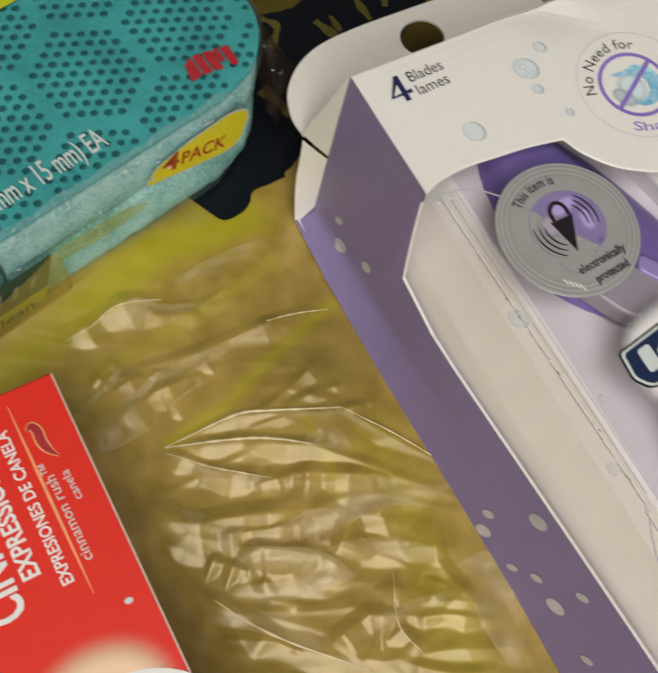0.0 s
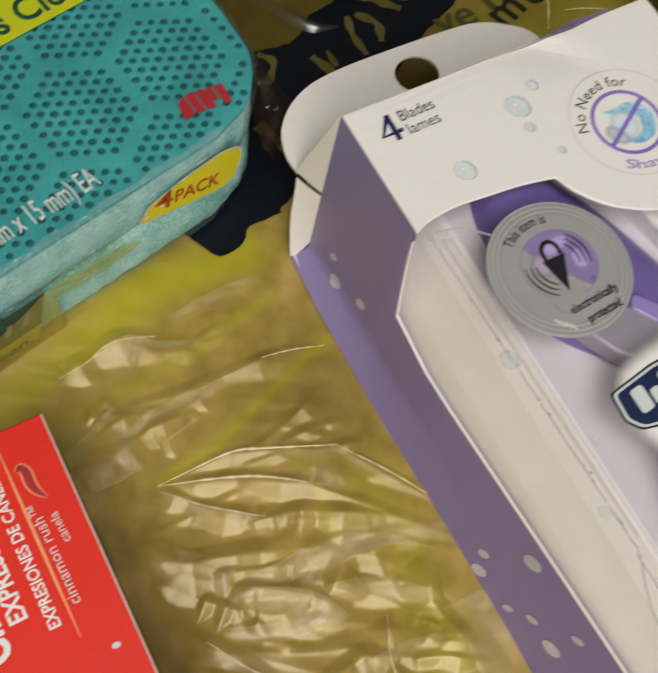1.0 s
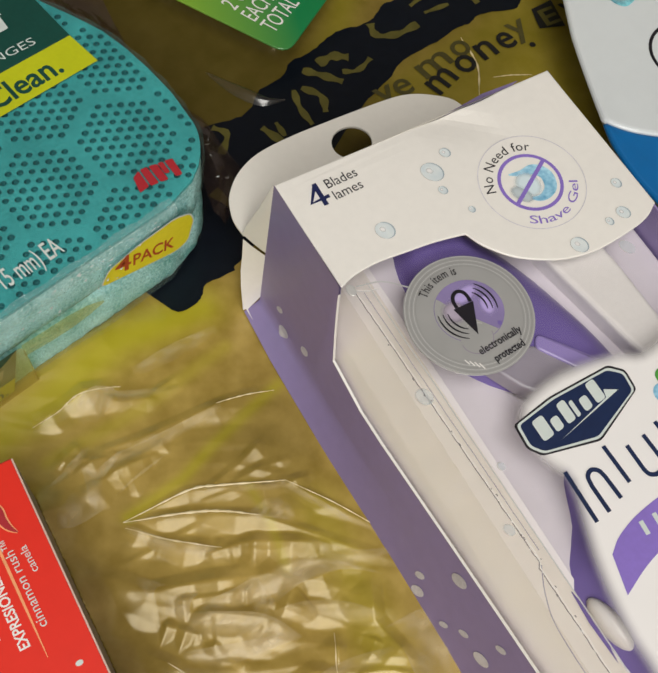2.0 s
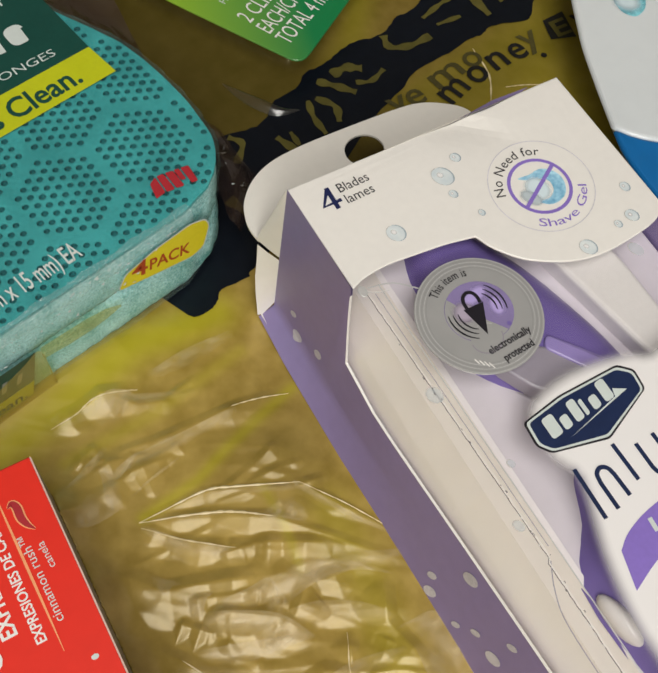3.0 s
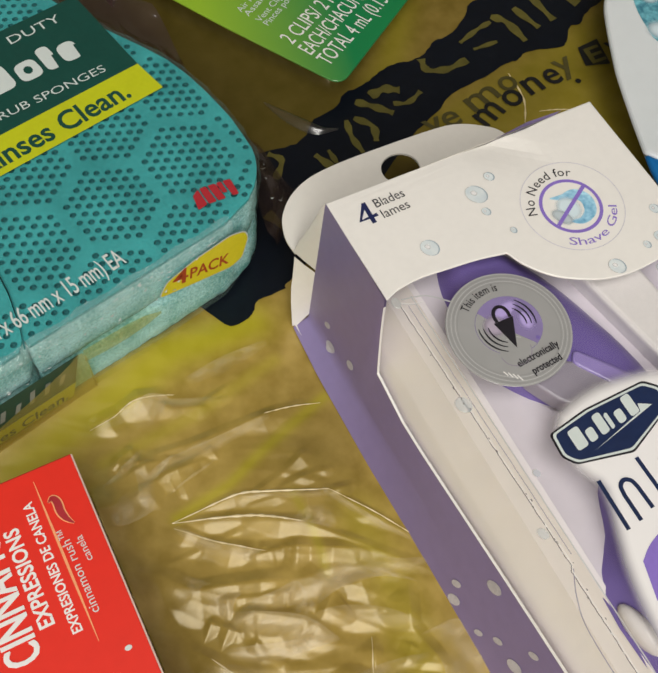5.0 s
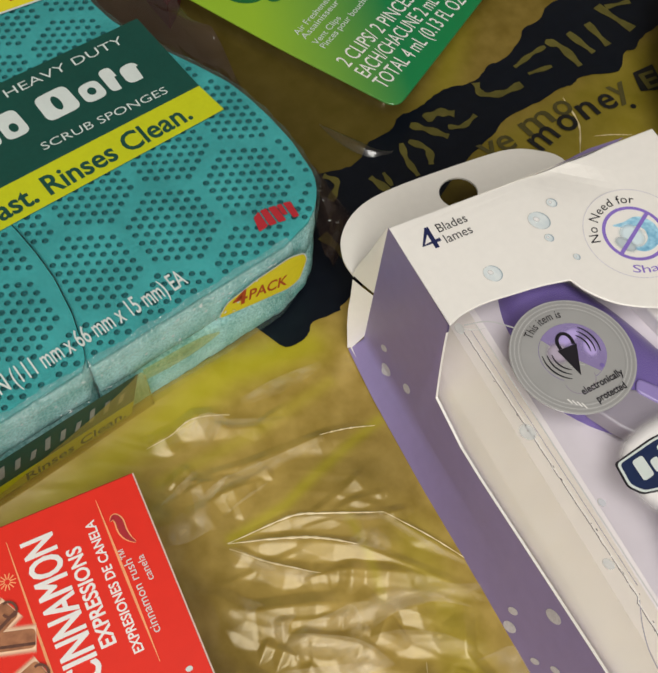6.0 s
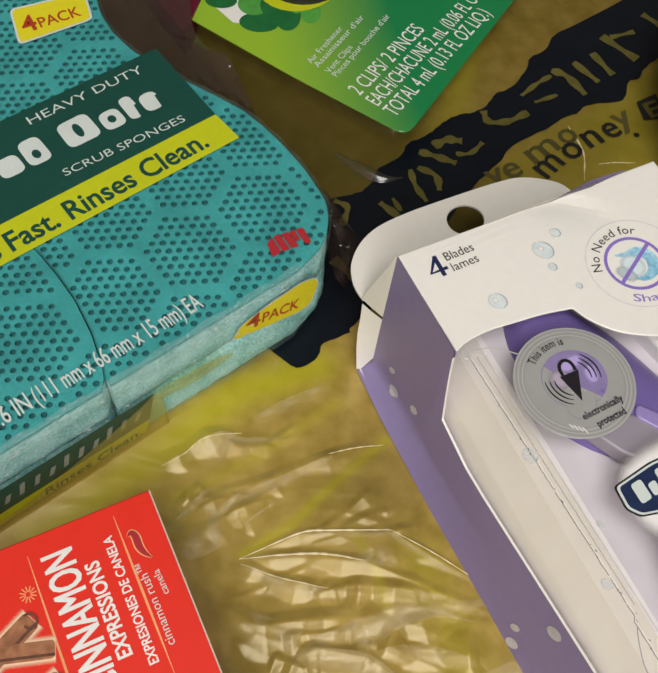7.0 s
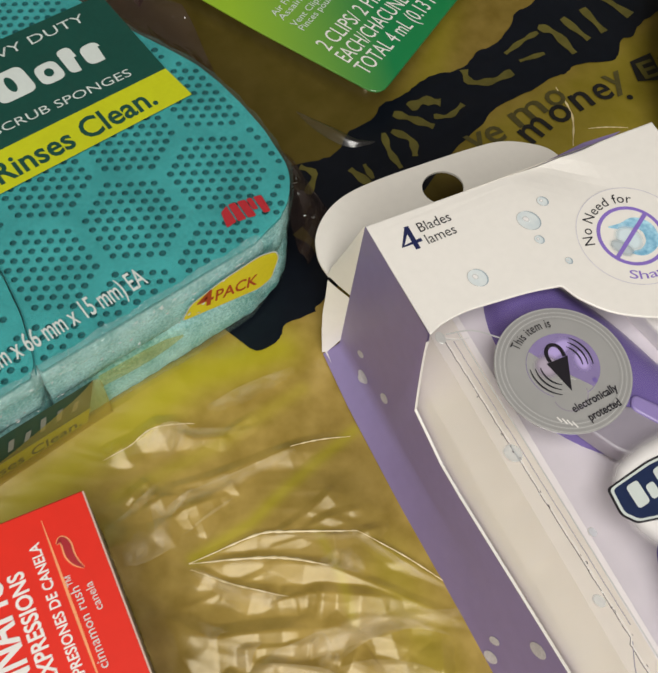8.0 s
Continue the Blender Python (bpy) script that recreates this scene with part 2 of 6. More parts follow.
def part(name, me, mats, parent, label=""):
    """Links a mesh as one object under a thing or a part."""
    if isinstance(me, bmesh.types.BMesh):
        bm, me = me, bpy.data.meshes.new(name)
        bm.to_mesh(me)
        bm.free()
    for m in mats if isinstance(mats, (list, tuple)) else [mats]:
        if m.name not in me.materials:
            me.materials.append(m)
    ob = new(name, me)
    ob.parent = parent
    return tagged(ob, label) if label else ob


def thing(name, m, label, category, group=""):
    return tagged_at(new(name), m, label, category, group)


def tagged_at(ob, m, label, category, group):
    ob.matrix_world = m
    ob.empty_display_size = 0.02
    return tagged(ob, label, category, group)


def prism(poly, z0, z1, bevel=0.0, segments=2):
    """A polygon in the plane, extruded from z0 to z1, with rounded edges."""
    bm = bmesh.new()
    area = sum(a[0] * b[1] - b[0] * a[1] for a, b in zip(poly, poly[1:] + poly[:1]))
    if area < 0:
        poly = poly[::-1]
    f = bm.faces.new([bm.verts.new(Vector((x, y, z0)) * CM) for x, y in poly])
    top = bmesh.ops.extrude_face_region(bm, geom=[f])["geom"]
    bmesh.ops.translate(bm, vec=(0, 0, (z1 - z0) * CM), verts=[g for g in top if isinstance(g, bmesh.types.BMVert)])
    bmesh.ops.recalc_face_normals(bm, faces=bm.faces)
    if bevel:
        sharp = [e for e in bm.edges if e.calc_face_angle(0) > 0.5]
        bmesh.ops.bevel(bm, geom=sharp, offset=bevel * CM, segments=segments, affect="EDGES", profile=0.5)
    return bm


def flat(poly, z):
    bm = bmesh.new()
    area = sum(a[0] * b[1] - b[0] * a[1] for a, b in zip(poly, poly[1:] + poly[:1]))
    if area < 0:
        poly = poly[::-1]
    bm.faces.new([bm.verts.new(Vector((x, y, z)) * CM) for x, y in poly])
    return bm


def oval(cx, cy, a, b, turn=0.0, n=28):
    c, s = math.cos(radians(turn)), math.sin(radians(turn))
    return [(cx + a * math.cos(t) * c - b * math.sin(t) * s, cy + a * math.cos(t) * s + b * math.sin(t) * c)
            for t in (2 * math.pi * k / n for k in range(n))]


def rounded(poly, r, n=5):
    """The polygon with its corners rounded by r."""
    out = []
    k = len(poly)
    for i in range(k):
        p, a, b = Vector(poly[i]), Vector(poly[i - 1]), Vector(poly[(i + 1) % k])
        da, db = (a - p), (b - p)
        rr = min(r, da.length * 0.45, db.length * 0.45)
        p0, p1 = p + da.normalized() * rr, p + db.normalized() * rr
        for j in range(n + 1):
            t = j / n
            out.append(tuple((1 - t) ** 2 * p0 + 2 * t * (1 - t) * p + t * t * p1))
    return out


def smooth_line(pts, n=6):
    """A smooth curve through the points (Catmull-Rom)."""
    P = [Vector(p) for p in pts]
    P = [2 * P[0] - P[1]] + P + [2 * P[-1] - P[-2]]
    out = []
    for i in range(1, len(P) - 2):
        for j in range(n):
            t = j / n
            a, b, c, d = P[i - 1:i + 3]
            out.append(tuple(0.5 * (2 * b + (c - a) * t + (2 * a - 5 * b + 4 * c - d) * t * t + (3 * b - a - 3 * c + d) * t ** 3)))
    return out + [tuple(P[-2])]


def ribbon(pts, w, z, closed=False):
    """A flat stroke of width w along a line."""
    bm = bmesh.new()
    P = [Vector(p) for p in pts]
    k = len(P)
    rows = []
    for i, p in enumerate(P):
        a = P[i - 1] if i or closed else p
        b = P[(i + 1) % k] if i < k - 1 or closed else p
        d = (b - a).normalized()
        s = Vector((-d.y, d.x)) * (w[i] if isinstance(w, list) else w) / 2
        rows.append([bm.verts.new(Vector((q.x, q.y, z)) * CM) for q in (p - s, p + s)])
    for i in range(k if closed else k - 1):
        a, b = rows[i], rows[(i + 1) % k]
        bm.faces.new((a[0], b[0], b[1], a[1]))
    bmesh.ops.recalc_face_normals(bm, faces=bm.faces)
    for f in bm.faces:
        if f.normal.z < 0:
            f.normal_flip()
    return bm


def stroke(a, b, w, z, r=0.0):
    a, b = Vector(a), Vector(b)
    d = (b - a).normalized()
    s = Vector((-d.y, d.x)) * w / 2
    q = [tuple(a - s), tuple(b - s), tuple(b + s), tuple(a + s)]
    return flat(rounded(q, r) if r else q, z)


def glyphs(s, bold=0.0, shear=0.0):
    """Lettering in the built-in font: vertices and faces, capitals one unit high."""
    cu = bpy.data.curves.new("letters", "FONT")
    cu.body, cu.size, cu.offset, cu.shear, cu.resolution_u = s, 1.0, bold, shear, 3
    ob = bpy.data.objects.new("letters", cu)
    me = bpy.data.meshes.new_from_object(ob)
    v = np.array([p.co[:] for p in me.vertices]).reshape(-1, 3)
    f = [tuple(q.vertices) for q in me.polygons]
    bpy.data.objects.remove(ob)
    bpy.data.meshes.remove(me)
    bpy.data.curves.remove(cu)
    return v[:, :2] / 0.729, f


def lettering(s, start, end, cap, z, mat, parent, bold=0.0, shear=0.0, name="lettering", fit=True, weight=0.0):
    """A line of lettering from start to end, capitals cap high."""
    v, f = glyphs(s, bold, shear)
    a, d = Vector(start), Vector(end) - Vector(start)
    width = v[:, 0].max() - v[:, 0].min()
    k = d.length / width if fit else cap
    d.normalize()
    up = Vector((-d.y, d.x))
    verts = [(*(a + d * ((x - v[:, 0].min()) * k) + up * (y * cap)), z) for x, y in v]
    if weight:
        # heavier strokes: the same shapes laid over one another, each a little to one side
        once, faces = verts, list(f)
        for k, (ox, oy) in enumerate(((1, 0.5), (-1, 0.5), (1, -0.5), (-1, -0.5)), 1):
            o = (d * ox + up * oy) * weight
            faces += [tuple(q + len(verts) for q in g) for g in f]
            verts = verts + [(x + o.x, y + o.y, z + 0.003 * k) for x, y, z in once]
        f = faces
    return part(name, to_mesh(name, verts, f), mat, parent)


def arc_lettering(s, centre, r, a0, a1, cap, z, mat, parent, inside=False, name="lettering"):
    """Lettering round an arc, from angle a0 to a1 (degrees)."""
    verts, faces, n = [], [], len(s)
    full, _ = glyphs(s)
    k = abs(radians(a1 - a0)) * r / (full[:, 0].max() - full[:, 0].min())
    for i, ch in enumerate(s):
        if ch == " ":
            continue
        head = glyphs(s[:i] + ch)[0][:, 0].max()
        v, f = glyphs(ch)
        x0 = head - v[:, 0].max()
        mid = (v[:, 0].max() + v[:, 0].min()) / 2
        t = radians(a0) + (x0 + mid) * k / r * (1 if a1 > a0 else -1)
        o = Vector((math.cos(t), math.sin(t)))
        right = Vector((o.y, -o.x)) * (1 if a1 < a0 else -1)
        up = o if a1 < a0 else -o
        base = Vector(centre) + o * r
        m = len(verts)
        verts += [(*(base + right * ((x - mid) * k) + up * (y * cap)), z) for x, y in v]
        faces += [tuple(q + m for q in g) for g in f]
    return part(name, to_mesh(name, verts, faces), mat, parent)


def soft_patch(poly, edge, z, name, mat, parent):
    """A printed patch whose ink fades to nothing over its outer rim."""
    c = sum((Vector(p) for p in poly), Vector((0, 0))) / len(poly)
    k, rings = len(poly), 6
    verts, ink, faces = [], [], []
    for j in range(rings + 1):
        t = j / rings
        for i, p in enumerate(poly):
            p = Vector(p)
            d = Vector(poly[(i + 1) % k]) - Vector(poly[i - 1])
            o = Vector((d.y, -d.x)).normalized()
            o = o if o.dot(p - c) > 0 else -o
            verts.append((*(p + o * edge * t), z))
            ink.append((1 - t) ** 2 * (1 + 2 * t))
    faces = [(j * k + i, j * k + (i + 1) % k, (j + 1) * k + (i + 1) % k, (j + 1) * k + i) for j in range(rings) for i in range(k)]
    faces.append(tuple(range(k)))
    me = to_mesh(name, verts, faces)
    at = me.attributes.new("ink", "FLOAT", "POINT")
    at.data.foreach_set("value", ink)
    bm = bmesh.new()
    bm.from_mesh(me)
    bmesh.ops.recalc_face_normals(bm, faces=bm.faces)
    bm.to_mesh(me)
    bm.free()
    return part(name, me, mat, parent)


def box_mesh(x0, x1, y0, y1, z0, z1):
    return prism([(x0, y0), (x1, y0), (x1, y1), (x0, y1)], z0, z1)


# ---- the unseen room that closes the place; west and south walls stand near to bounce light ----
def slab(name, x0, x1, y0, y1, z0, z1, mat, label, category):
    ob = part(name, box_mesh(x0, x1, y0, y1, z0, z1), mat, None)
    return tagged(ob, label, category, kind="structure")


slab("floor", -75, 220, -90, 220, -80, -75, M_FLOOR, "plain brown floor of a dim room", "floor")
slab("ceiling", -75, 220, -90, 220, 165, 170, M_CEIL, "plain white ceiling", "ceiling")
slab("wall_west", -80, -75, -90, 220, -75, 165, M_WALL, "plain beige wall out of view", "wall")
slab("wall_east", 220, 225, -90, 220, -75, 165, M_WALL, "plain beige wall out of view", "wall")
slab("wall_south", -75, 220, -95, -90, -75, 165, M_WALL, "plain beige wall out of view", "wall")
slab("wall_north", -75, 220, 220, 225, -75, 165, M_WALL, "plain beige wall out of view", "wall")
slab("tabletop", -60, 70, -50, 60, -4.0, -0.6, M_TABLE, "brown tabletop under a yellow plastic bag", "table")


# ---- the yellow carrier bag ----
LATTICE = np.random.RandomState(4).rand(4, 64, 64)


def crumple_sites(seed, turn, wide, long):
    """Scattered middles of the cells of crumpled film, stretched along the folds."""
    rs = np.random.RandomState(seed)
    i, j = np.meshgrid(np.arange(int(13 / wide)), np.arange(int(17 / long)))
    a = (i.ravel() + rs.rand(i.size)) * wide - 6.5
    b = (j.ravel() + rs.rand(i.size)) * long - 8.5
    return a / wide, b / long, rs.rand(i.size) * 0.35, turn, wide, long


CRUMPLE = [(crumple_sites(8, 46, 0.60, 3.2), 0.13), (crumple_sites(9, 60, 0.32, 1.6), 0.025)]


def crumple(x, y):
    """Sharp ridges between tilted facets: the nearest cell middle gives the height."""
    shape = x.shape
    x, y = x.ravel(), y.ravel()
    z = np.zeros(x.size)
    for (sa, sb, lift, turn, wide, long), high in CRUMPLE:
        t = radians(turn)
        px = x - 2.0 + 0.12 * np.sin(y * 1.7)
        py = y + 5.2 + 0.12 * np.sin(x * 1.9)
        a, b = (px * math.cos(t) + py * math.sin(t)) / wide, (-px * math.sin(t) + py * math.cos(t)) / long
        for k in range(0, x.size, 4000):
            d = np.hypot(a[k:k + 4000, None] - sa, b[k:k + 4000, None] - sb) + lift
            z[k:k + 4000] += high * d.min(1)
    return z.reshape(shape)


PLEATS = [  # a line of points and the breadth of its sloping side (cm): the film is pushed up along it
    ([(0.45, -1.0), (1.2, -1.1), (1.8, -1.05), (2.5, -1.4)], 0.42),
    ([(1.8, -1.05), (2.3, -1.75), (3.1, -2.3)], 0.25),
    ([(1.5, -2.6), (3.0, -3.0), (4.1, -3.3), (5.1, -3.75)], 0.30),
    ([(0.1, -2.2), (0.6, -2.05), (1.1, -2.0)], 0.28),
    ([(0.0, -2.5), (0.9, -2.5), (1.3, -2.65), (1.6, -2.55)], 0.34),
    ([(0.2, -3.05), (1.2, -3.0), (2.2, -3.3)], 0.45),
    ([(0.61, -4.03), (2.09, -4.39), (3.90, -5.64), (4.82, -7.99)], 0.20),
    ([(0.61, -4.03), (1.86, -4.83), (2.93, -5.88), (4.61, -8.72)], 0.26),
    ([(0.6, -4.1), (1.0, -4.9), (1.9, -5.9)], 0.30),
    ([(-0.4, -4.7), (0.1, -5.6), (1.0, -6.1), (1.9, -6.7)], 0.50),
    ([(2.2, -6.0), (2.9, -6.6), (3.9, -7.5)], 0.40),
    ([(0.1, -5.9), (0.7, -6.3), (1.9, -7.1)], 0.36),
    ([(0.2, -6.6), (0.8, -6.8), (1.6, -7.6), (1.9, -8.4)], 0.50),
    ([(0.2, -7.35), (0.8, -7.3), (1.6, -7.6)], 0.28),
    ([(-0.8, -6.4), (-0.4, -7.2), (0.1, -8.6)], 0.34),
    ([(2.6, -8.8), (1.9, -9.6), (1.9, -10.3)], 0.30),
    ([(3.5, -7.9), (2.5, -7.5), (1.7, -7.9)], 0.42),
    ([(4.0, -8.3), (3.3, -9.2), (3.3, -10.5)], 0.42),
    ([(0.6, -9.0), (1.6, -9.1), (2.4, -9.8)], 0.40),
]


def fan_of_pleats(count, seed):
    """Short straight pulls in the film, fanning out from beside the red carton."""
    rnd = random.Random(seed)
    out = []
    while len(out) < count:
        x, y = rnd.uniform(-0.4, 4.4), rnd.uniform(-10.4, -1.2)
        if -4.6 < y < -3.4 or (y > -4.6 and x > 2.6) or (y > -6.2 and x > 3.2):
            continue
        a = math.atan2(y + 3.4, x + 2.6) + radians(rnd.uniform(-16, 16)) if y < -4 else radians(rnd.uniform(-30, 12))
        n = rnd.uniform(0.6, 2.0)
        kink = rnd.uniform(-0.12, 0.12)
        out.append(([(x, y), (x + 0.55 * n * math.cos(a), y + 0.55 * n * math.sin(a)), (x + n * math.cos(a + kink), y + n * math.sin(a + kink))], rnd.uniform(0.10, 0.30)))
    return out


PLEATS += fan_of_pleats(24, 12)


def pleats(x, y):
    """Pushed-up folds: a flat slope on the near side of each line and a sharp drop beyond it."""
    z = np.zeros(x.shape)
    for n, (line, broad) in enumerate(PLEATS):
        best, side, run = np.full(x.shape, 9e9), np.zeros(x.shape), np.zeros(x.shape)
        k = len(line) - 1
        for i, ((ax, ay), (bx, by)) in enumerate(zip(line, line[1:])):
            dx, dy = bx - ax, by - ay
            t = np.clip(((x - ax) * dx + (y - ay) * dy) / (dx * dx + dy * dy), 0, 1)
            ox, oy = x - ax - t * dx, y - ay - t * dy
            d = np.hypot(ox, oy)
            near = d < best
            best, side, run = np.where(near, d, best), np.where(near, -ox - oy, side), np.where(near, (i + t) / k, run)
        ends = np.clip(np.minimum(run, 1 - run) * 5, 0.0, 1)
        swing = np.abs((run * (1.5 + 0.35 * (n % 4)) + 0.37 * n) % 1.0 - 0.5) * 2
        wide = broad * (0.75 + 1.0 * swing) * (0.3 + 0.7 * ends)
        slope = np.where(side > 0, np.clip(1 - best / wide, 0, 1), np.clip(1 - best / (0.06 + 0.45 * broad), 0, 1))
        z = np.maximum(z, 0.27 * broad * (0.6 + 0.6 * swing) * ends * slope)
    return z


def beside_carton(x, y):
    """How far a place lies outside the red carton's foot."""
    u = -(x + 0.5) * 0.975 + (y + 2.47) * 0.223
    v = -(x + 0.5) * 0.221 - (y + 2.47) * 0.975
    return np.hypot(np.maximum(-u, 0), np.maximum(-v, 0)), v


def facets(a, b, k):
    """Flat three-cornered facets between random heights on a lattice: crumpled film."""
    i, j = np.floor(a).astype(int), np.floor(b).astype(int)
    fa, fb = a - i, b - j
    g = LATTICE[k]
    h00, h10 = g[i % 64, j % 64], g[(i + 1) % 64, j % 64]
    h01, h11 = g[i % 64, (j + 1) % 64], g[(i + 1) % 64, (j + 1) % 64]
    low = h00 + (h10 - h00) * fa + (h11 - h10) * fb
    high = h00 + (h11 - h01) * fa + (h01 - h00) * fb
    return np.where(fa > fb, low, high)


def bag_height(x, y):
    """The height of the bag's film over the table, in centimetres, for arrays of places."""
    x, y = np.asarray(x, float), np.asarray(y, float)
    near = np.clip((-y - 3.6 + 0.35 * x) / 3.5, 0.0, 1.0) * np.clip((14 - x) / 4, 0, 1)
    knot = np.exp(-(((x - 0.8) / 1.5) ** 2 + ((y + 2.2 + 0.1 * x) / 1.0) ** 2))
    side = np.clip((-0.75 - ((x - 6.52) * 0.977 - (y + 1.9) * 0.214)) / 1.2, 0, 1)
    side = np.where(x > 9, 1.0, side)
    calm = (0.16 + 0.42 * near + 0.30 * knot + 0.12 * np.clip(x - 9, 0, 1)) * (0.08 + 0.92 * side)
    z = 0.06 * np.sin(x * 0.55 + 1.2) * np.cos(y * 0.43) + 0.03 * np.sin(x * 1.3 - y * 0.9)
    # folds fan out from the left, and lean over as they go
    for k, (turn, wide, long, high, warp) in enumerate(((50, 0.95, 2.6, 0.16, 0.30), (80, 1.5, 3.4, 0.18, 0.4))):
        t = radians(turn)
        wx = x + warp * np.sin(y * 0.9 + k) + 0.3 * warp * np.sin(y * 2.3 + x)
        wy = y + warp * np.sin(x * 0.8 + 2 * k) + 0.3 * warp * np.sin(x * 2.6 - y)
        a = (wx * math.cos(t) + wy * math.sin(t)) / wide + 20.3
        b = (-wx * math.sin(t) + wy * math.cos(t)) / long + 20.7
        z = z + calm * high * (facets(a, b, k) - 0.5)
    rough = np.clip(calm * 1.5 - 0.10, 0, 1) * np.clip((0.3 - y) / 0.8, 0, 1) * np.clip((8 - x) / 2, 0, 1) * np.clip((x + 4) / 2, 0, 1)
    at = rough > 0.002
    if at.any():
        bump = np.zeros(x.shape)
        bump[at] = crumple(x[at], y[at])
        z = z + rough * bump
    at = (x > -2) & (x < 6) & (y > -11.5) & (y < -0.5)
    if at.any():
        push = np.zeros(x.shape)
        push[at] = pleats(x[at], y[at])
        z = z + push
    # it rides up against the front of the sponges
    z = z + 0.20 * np.clip((y + 1.5) / 1.3, 0, 1) ** 1.5 * np.clip((0.4 - y) / 0.4, 0, 1) * np.clip((4.4 - x) / 1.5, 0, 1)
    # the film climbs a little way up the red carton's side
    off, along = beside_carton(x, y)
    z = z + np.where(off > 0.001, 0.75 * np.exp(-(off / 0.55) ** 1.3), 0.0) * np.clip((along + 1.0) / 1.5, 0.25, 1) * (0.8 + 0.2 * np.sin(along * 3.1))
    # the film is lifted where the green card lies on it
    cu = (x - 11.55) * 0.94 + (y - 3.02) * 0.341
    cv = -(x - 11.55) * 0.341 + (y - 3.02) * 0.94
    rise = np.clip((np.minimum(np.minimum(cu, cv), np.minimum(9 - cu, 11 - cv)) - 0.35) / 0.6, 0, 1)
    return z + 0.80 * rise * rise * (3 - 2 * rise) - 0.02


def near_line(x, y, line):
    best = np.full(x.shape, 9e9)
    for (ax, ay), (bx, by) in zip(line, line[1:]):
        dx, dy = bx - ax, by - ay
        t = np.clip(((x - ax) * dx + (y - ay) * dy) / (dx * dx + dy * dy), 0, 1)
        best = np.minimum(best, np.hypot(x - ax - t * dx, y - ay - t * dy))
    return best


YELLOW_FOLD = [(0.75, -4.0), (1.61, -4.06), (2.21, -4.10), (2.99, -3.97), (4.30, -3.83), (5.34, -3.74)]


def bag_layers(x, y):
    """How much folded film lies at a place, and how far it lies there in a single layer."""
    folds = 0.75 * np.exp(-(near_line(x, y, [(-3, -0.9), (1, -0.7), (3.2, -0.5), (5.2, -1.0)]) / 0.55) ** 2)
    folds = np.maximum(folds, 0.55 * np.exp(-(near_line(x, y, YELLOW_FOLD) / 0.15) ** 2))
    folds = np.maximum(folds, 0.3 * np.exp(-(near_line(x, y, [(0.2, -1.9), (2.6, -2.2), (5.0, -2.2)]) / 0.20) ** 2))
    folds = np.maximum(folds, 0.35 * np.exp(-(near_line(x, y, [(3.2, -5.2), (3.0, -6.2), (2.6, -7.2)]) / 0.12) ** 2))
    folds = np.maximum(folds, 0.3 * np.exp(-(near_line(x, y, [(4.0, -6.6), (3.6, -8.2), (2.4, -11)]) / 0.6) ** 2))
    folds = np.maximum(folds, 0.5 * np.exp(-(near_line(x, y, [(16.2, 5.4), (14.2, 3.6), (12.4, 2.7)]) / 0.5) ** 2))
    folds = np.maximum(folds, 0.42 * np.clip((x - 12) / 1.5, 0, 1) * np.clip((1.6 - y) / 0.8, 0, 1))
    # thin film over the table, darkened as well where the lamp's light falls off
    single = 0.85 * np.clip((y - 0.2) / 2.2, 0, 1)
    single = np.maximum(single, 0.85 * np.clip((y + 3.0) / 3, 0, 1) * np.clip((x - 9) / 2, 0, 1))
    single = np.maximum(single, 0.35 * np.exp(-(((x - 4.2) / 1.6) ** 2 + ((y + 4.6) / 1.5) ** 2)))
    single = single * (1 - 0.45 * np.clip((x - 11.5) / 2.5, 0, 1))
    return folds, single


def grid_bag():
    def steps(lo, a, b, hi, fine, coarse):
        return np.concatenate([np.arange(lo, a, coarse), np.arange(a, b, fine), np.arange(b, hi, coarse)])
    xs, ys = steps(-24, -2.5, 7, 42, 0.035, 0.2), steps(-27, -12, 0.5, 32, 0.035, 0.2)
    gx, gy = np.meshgrid(xs, ys)
    gz = bag_height(gx, gy)
    nx, ny = len(xs), len(ys)
    v = np.stack([gx, gy, gz], -1).reshape(-1, 3) * CM
    i = np.arange(nx * ny).reshape(ny, nx)
    f = np.stack([i[:-1, :-1], i[:-1, 1:], i[1:, 1:], i[1:, :-1]], -1).reshape(-1, 4)
    me = bpy.data.meshes.new("film")
    me.from_pydata(v.tolist(), [], f.tolist())
    me.polygons.foreach_set("use_smooth", [True] * len(me.polygons))
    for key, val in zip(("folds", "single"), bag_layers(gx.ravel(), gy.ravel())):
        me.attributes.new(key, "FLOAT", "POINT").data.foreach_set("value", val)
    return me


def drape(ob, lift):
    """Lays a flat print on the film."""
    me = ob.data
    co = np.empty(len(me.vertices) * 3)
    me.vertices.foreach_get("co", co)
    co = co.reshape(-1, 3)
    co[:, 2] = (bag_height(co[:, 0] / CM, co[:, 1] / CM) + lift) * CM
    me.vertices.foreach_set("co", co.ravel())
    me.polygons.foreach_set("use_smooth", [True] * len(me.polygons))
    me.update()
    return ob


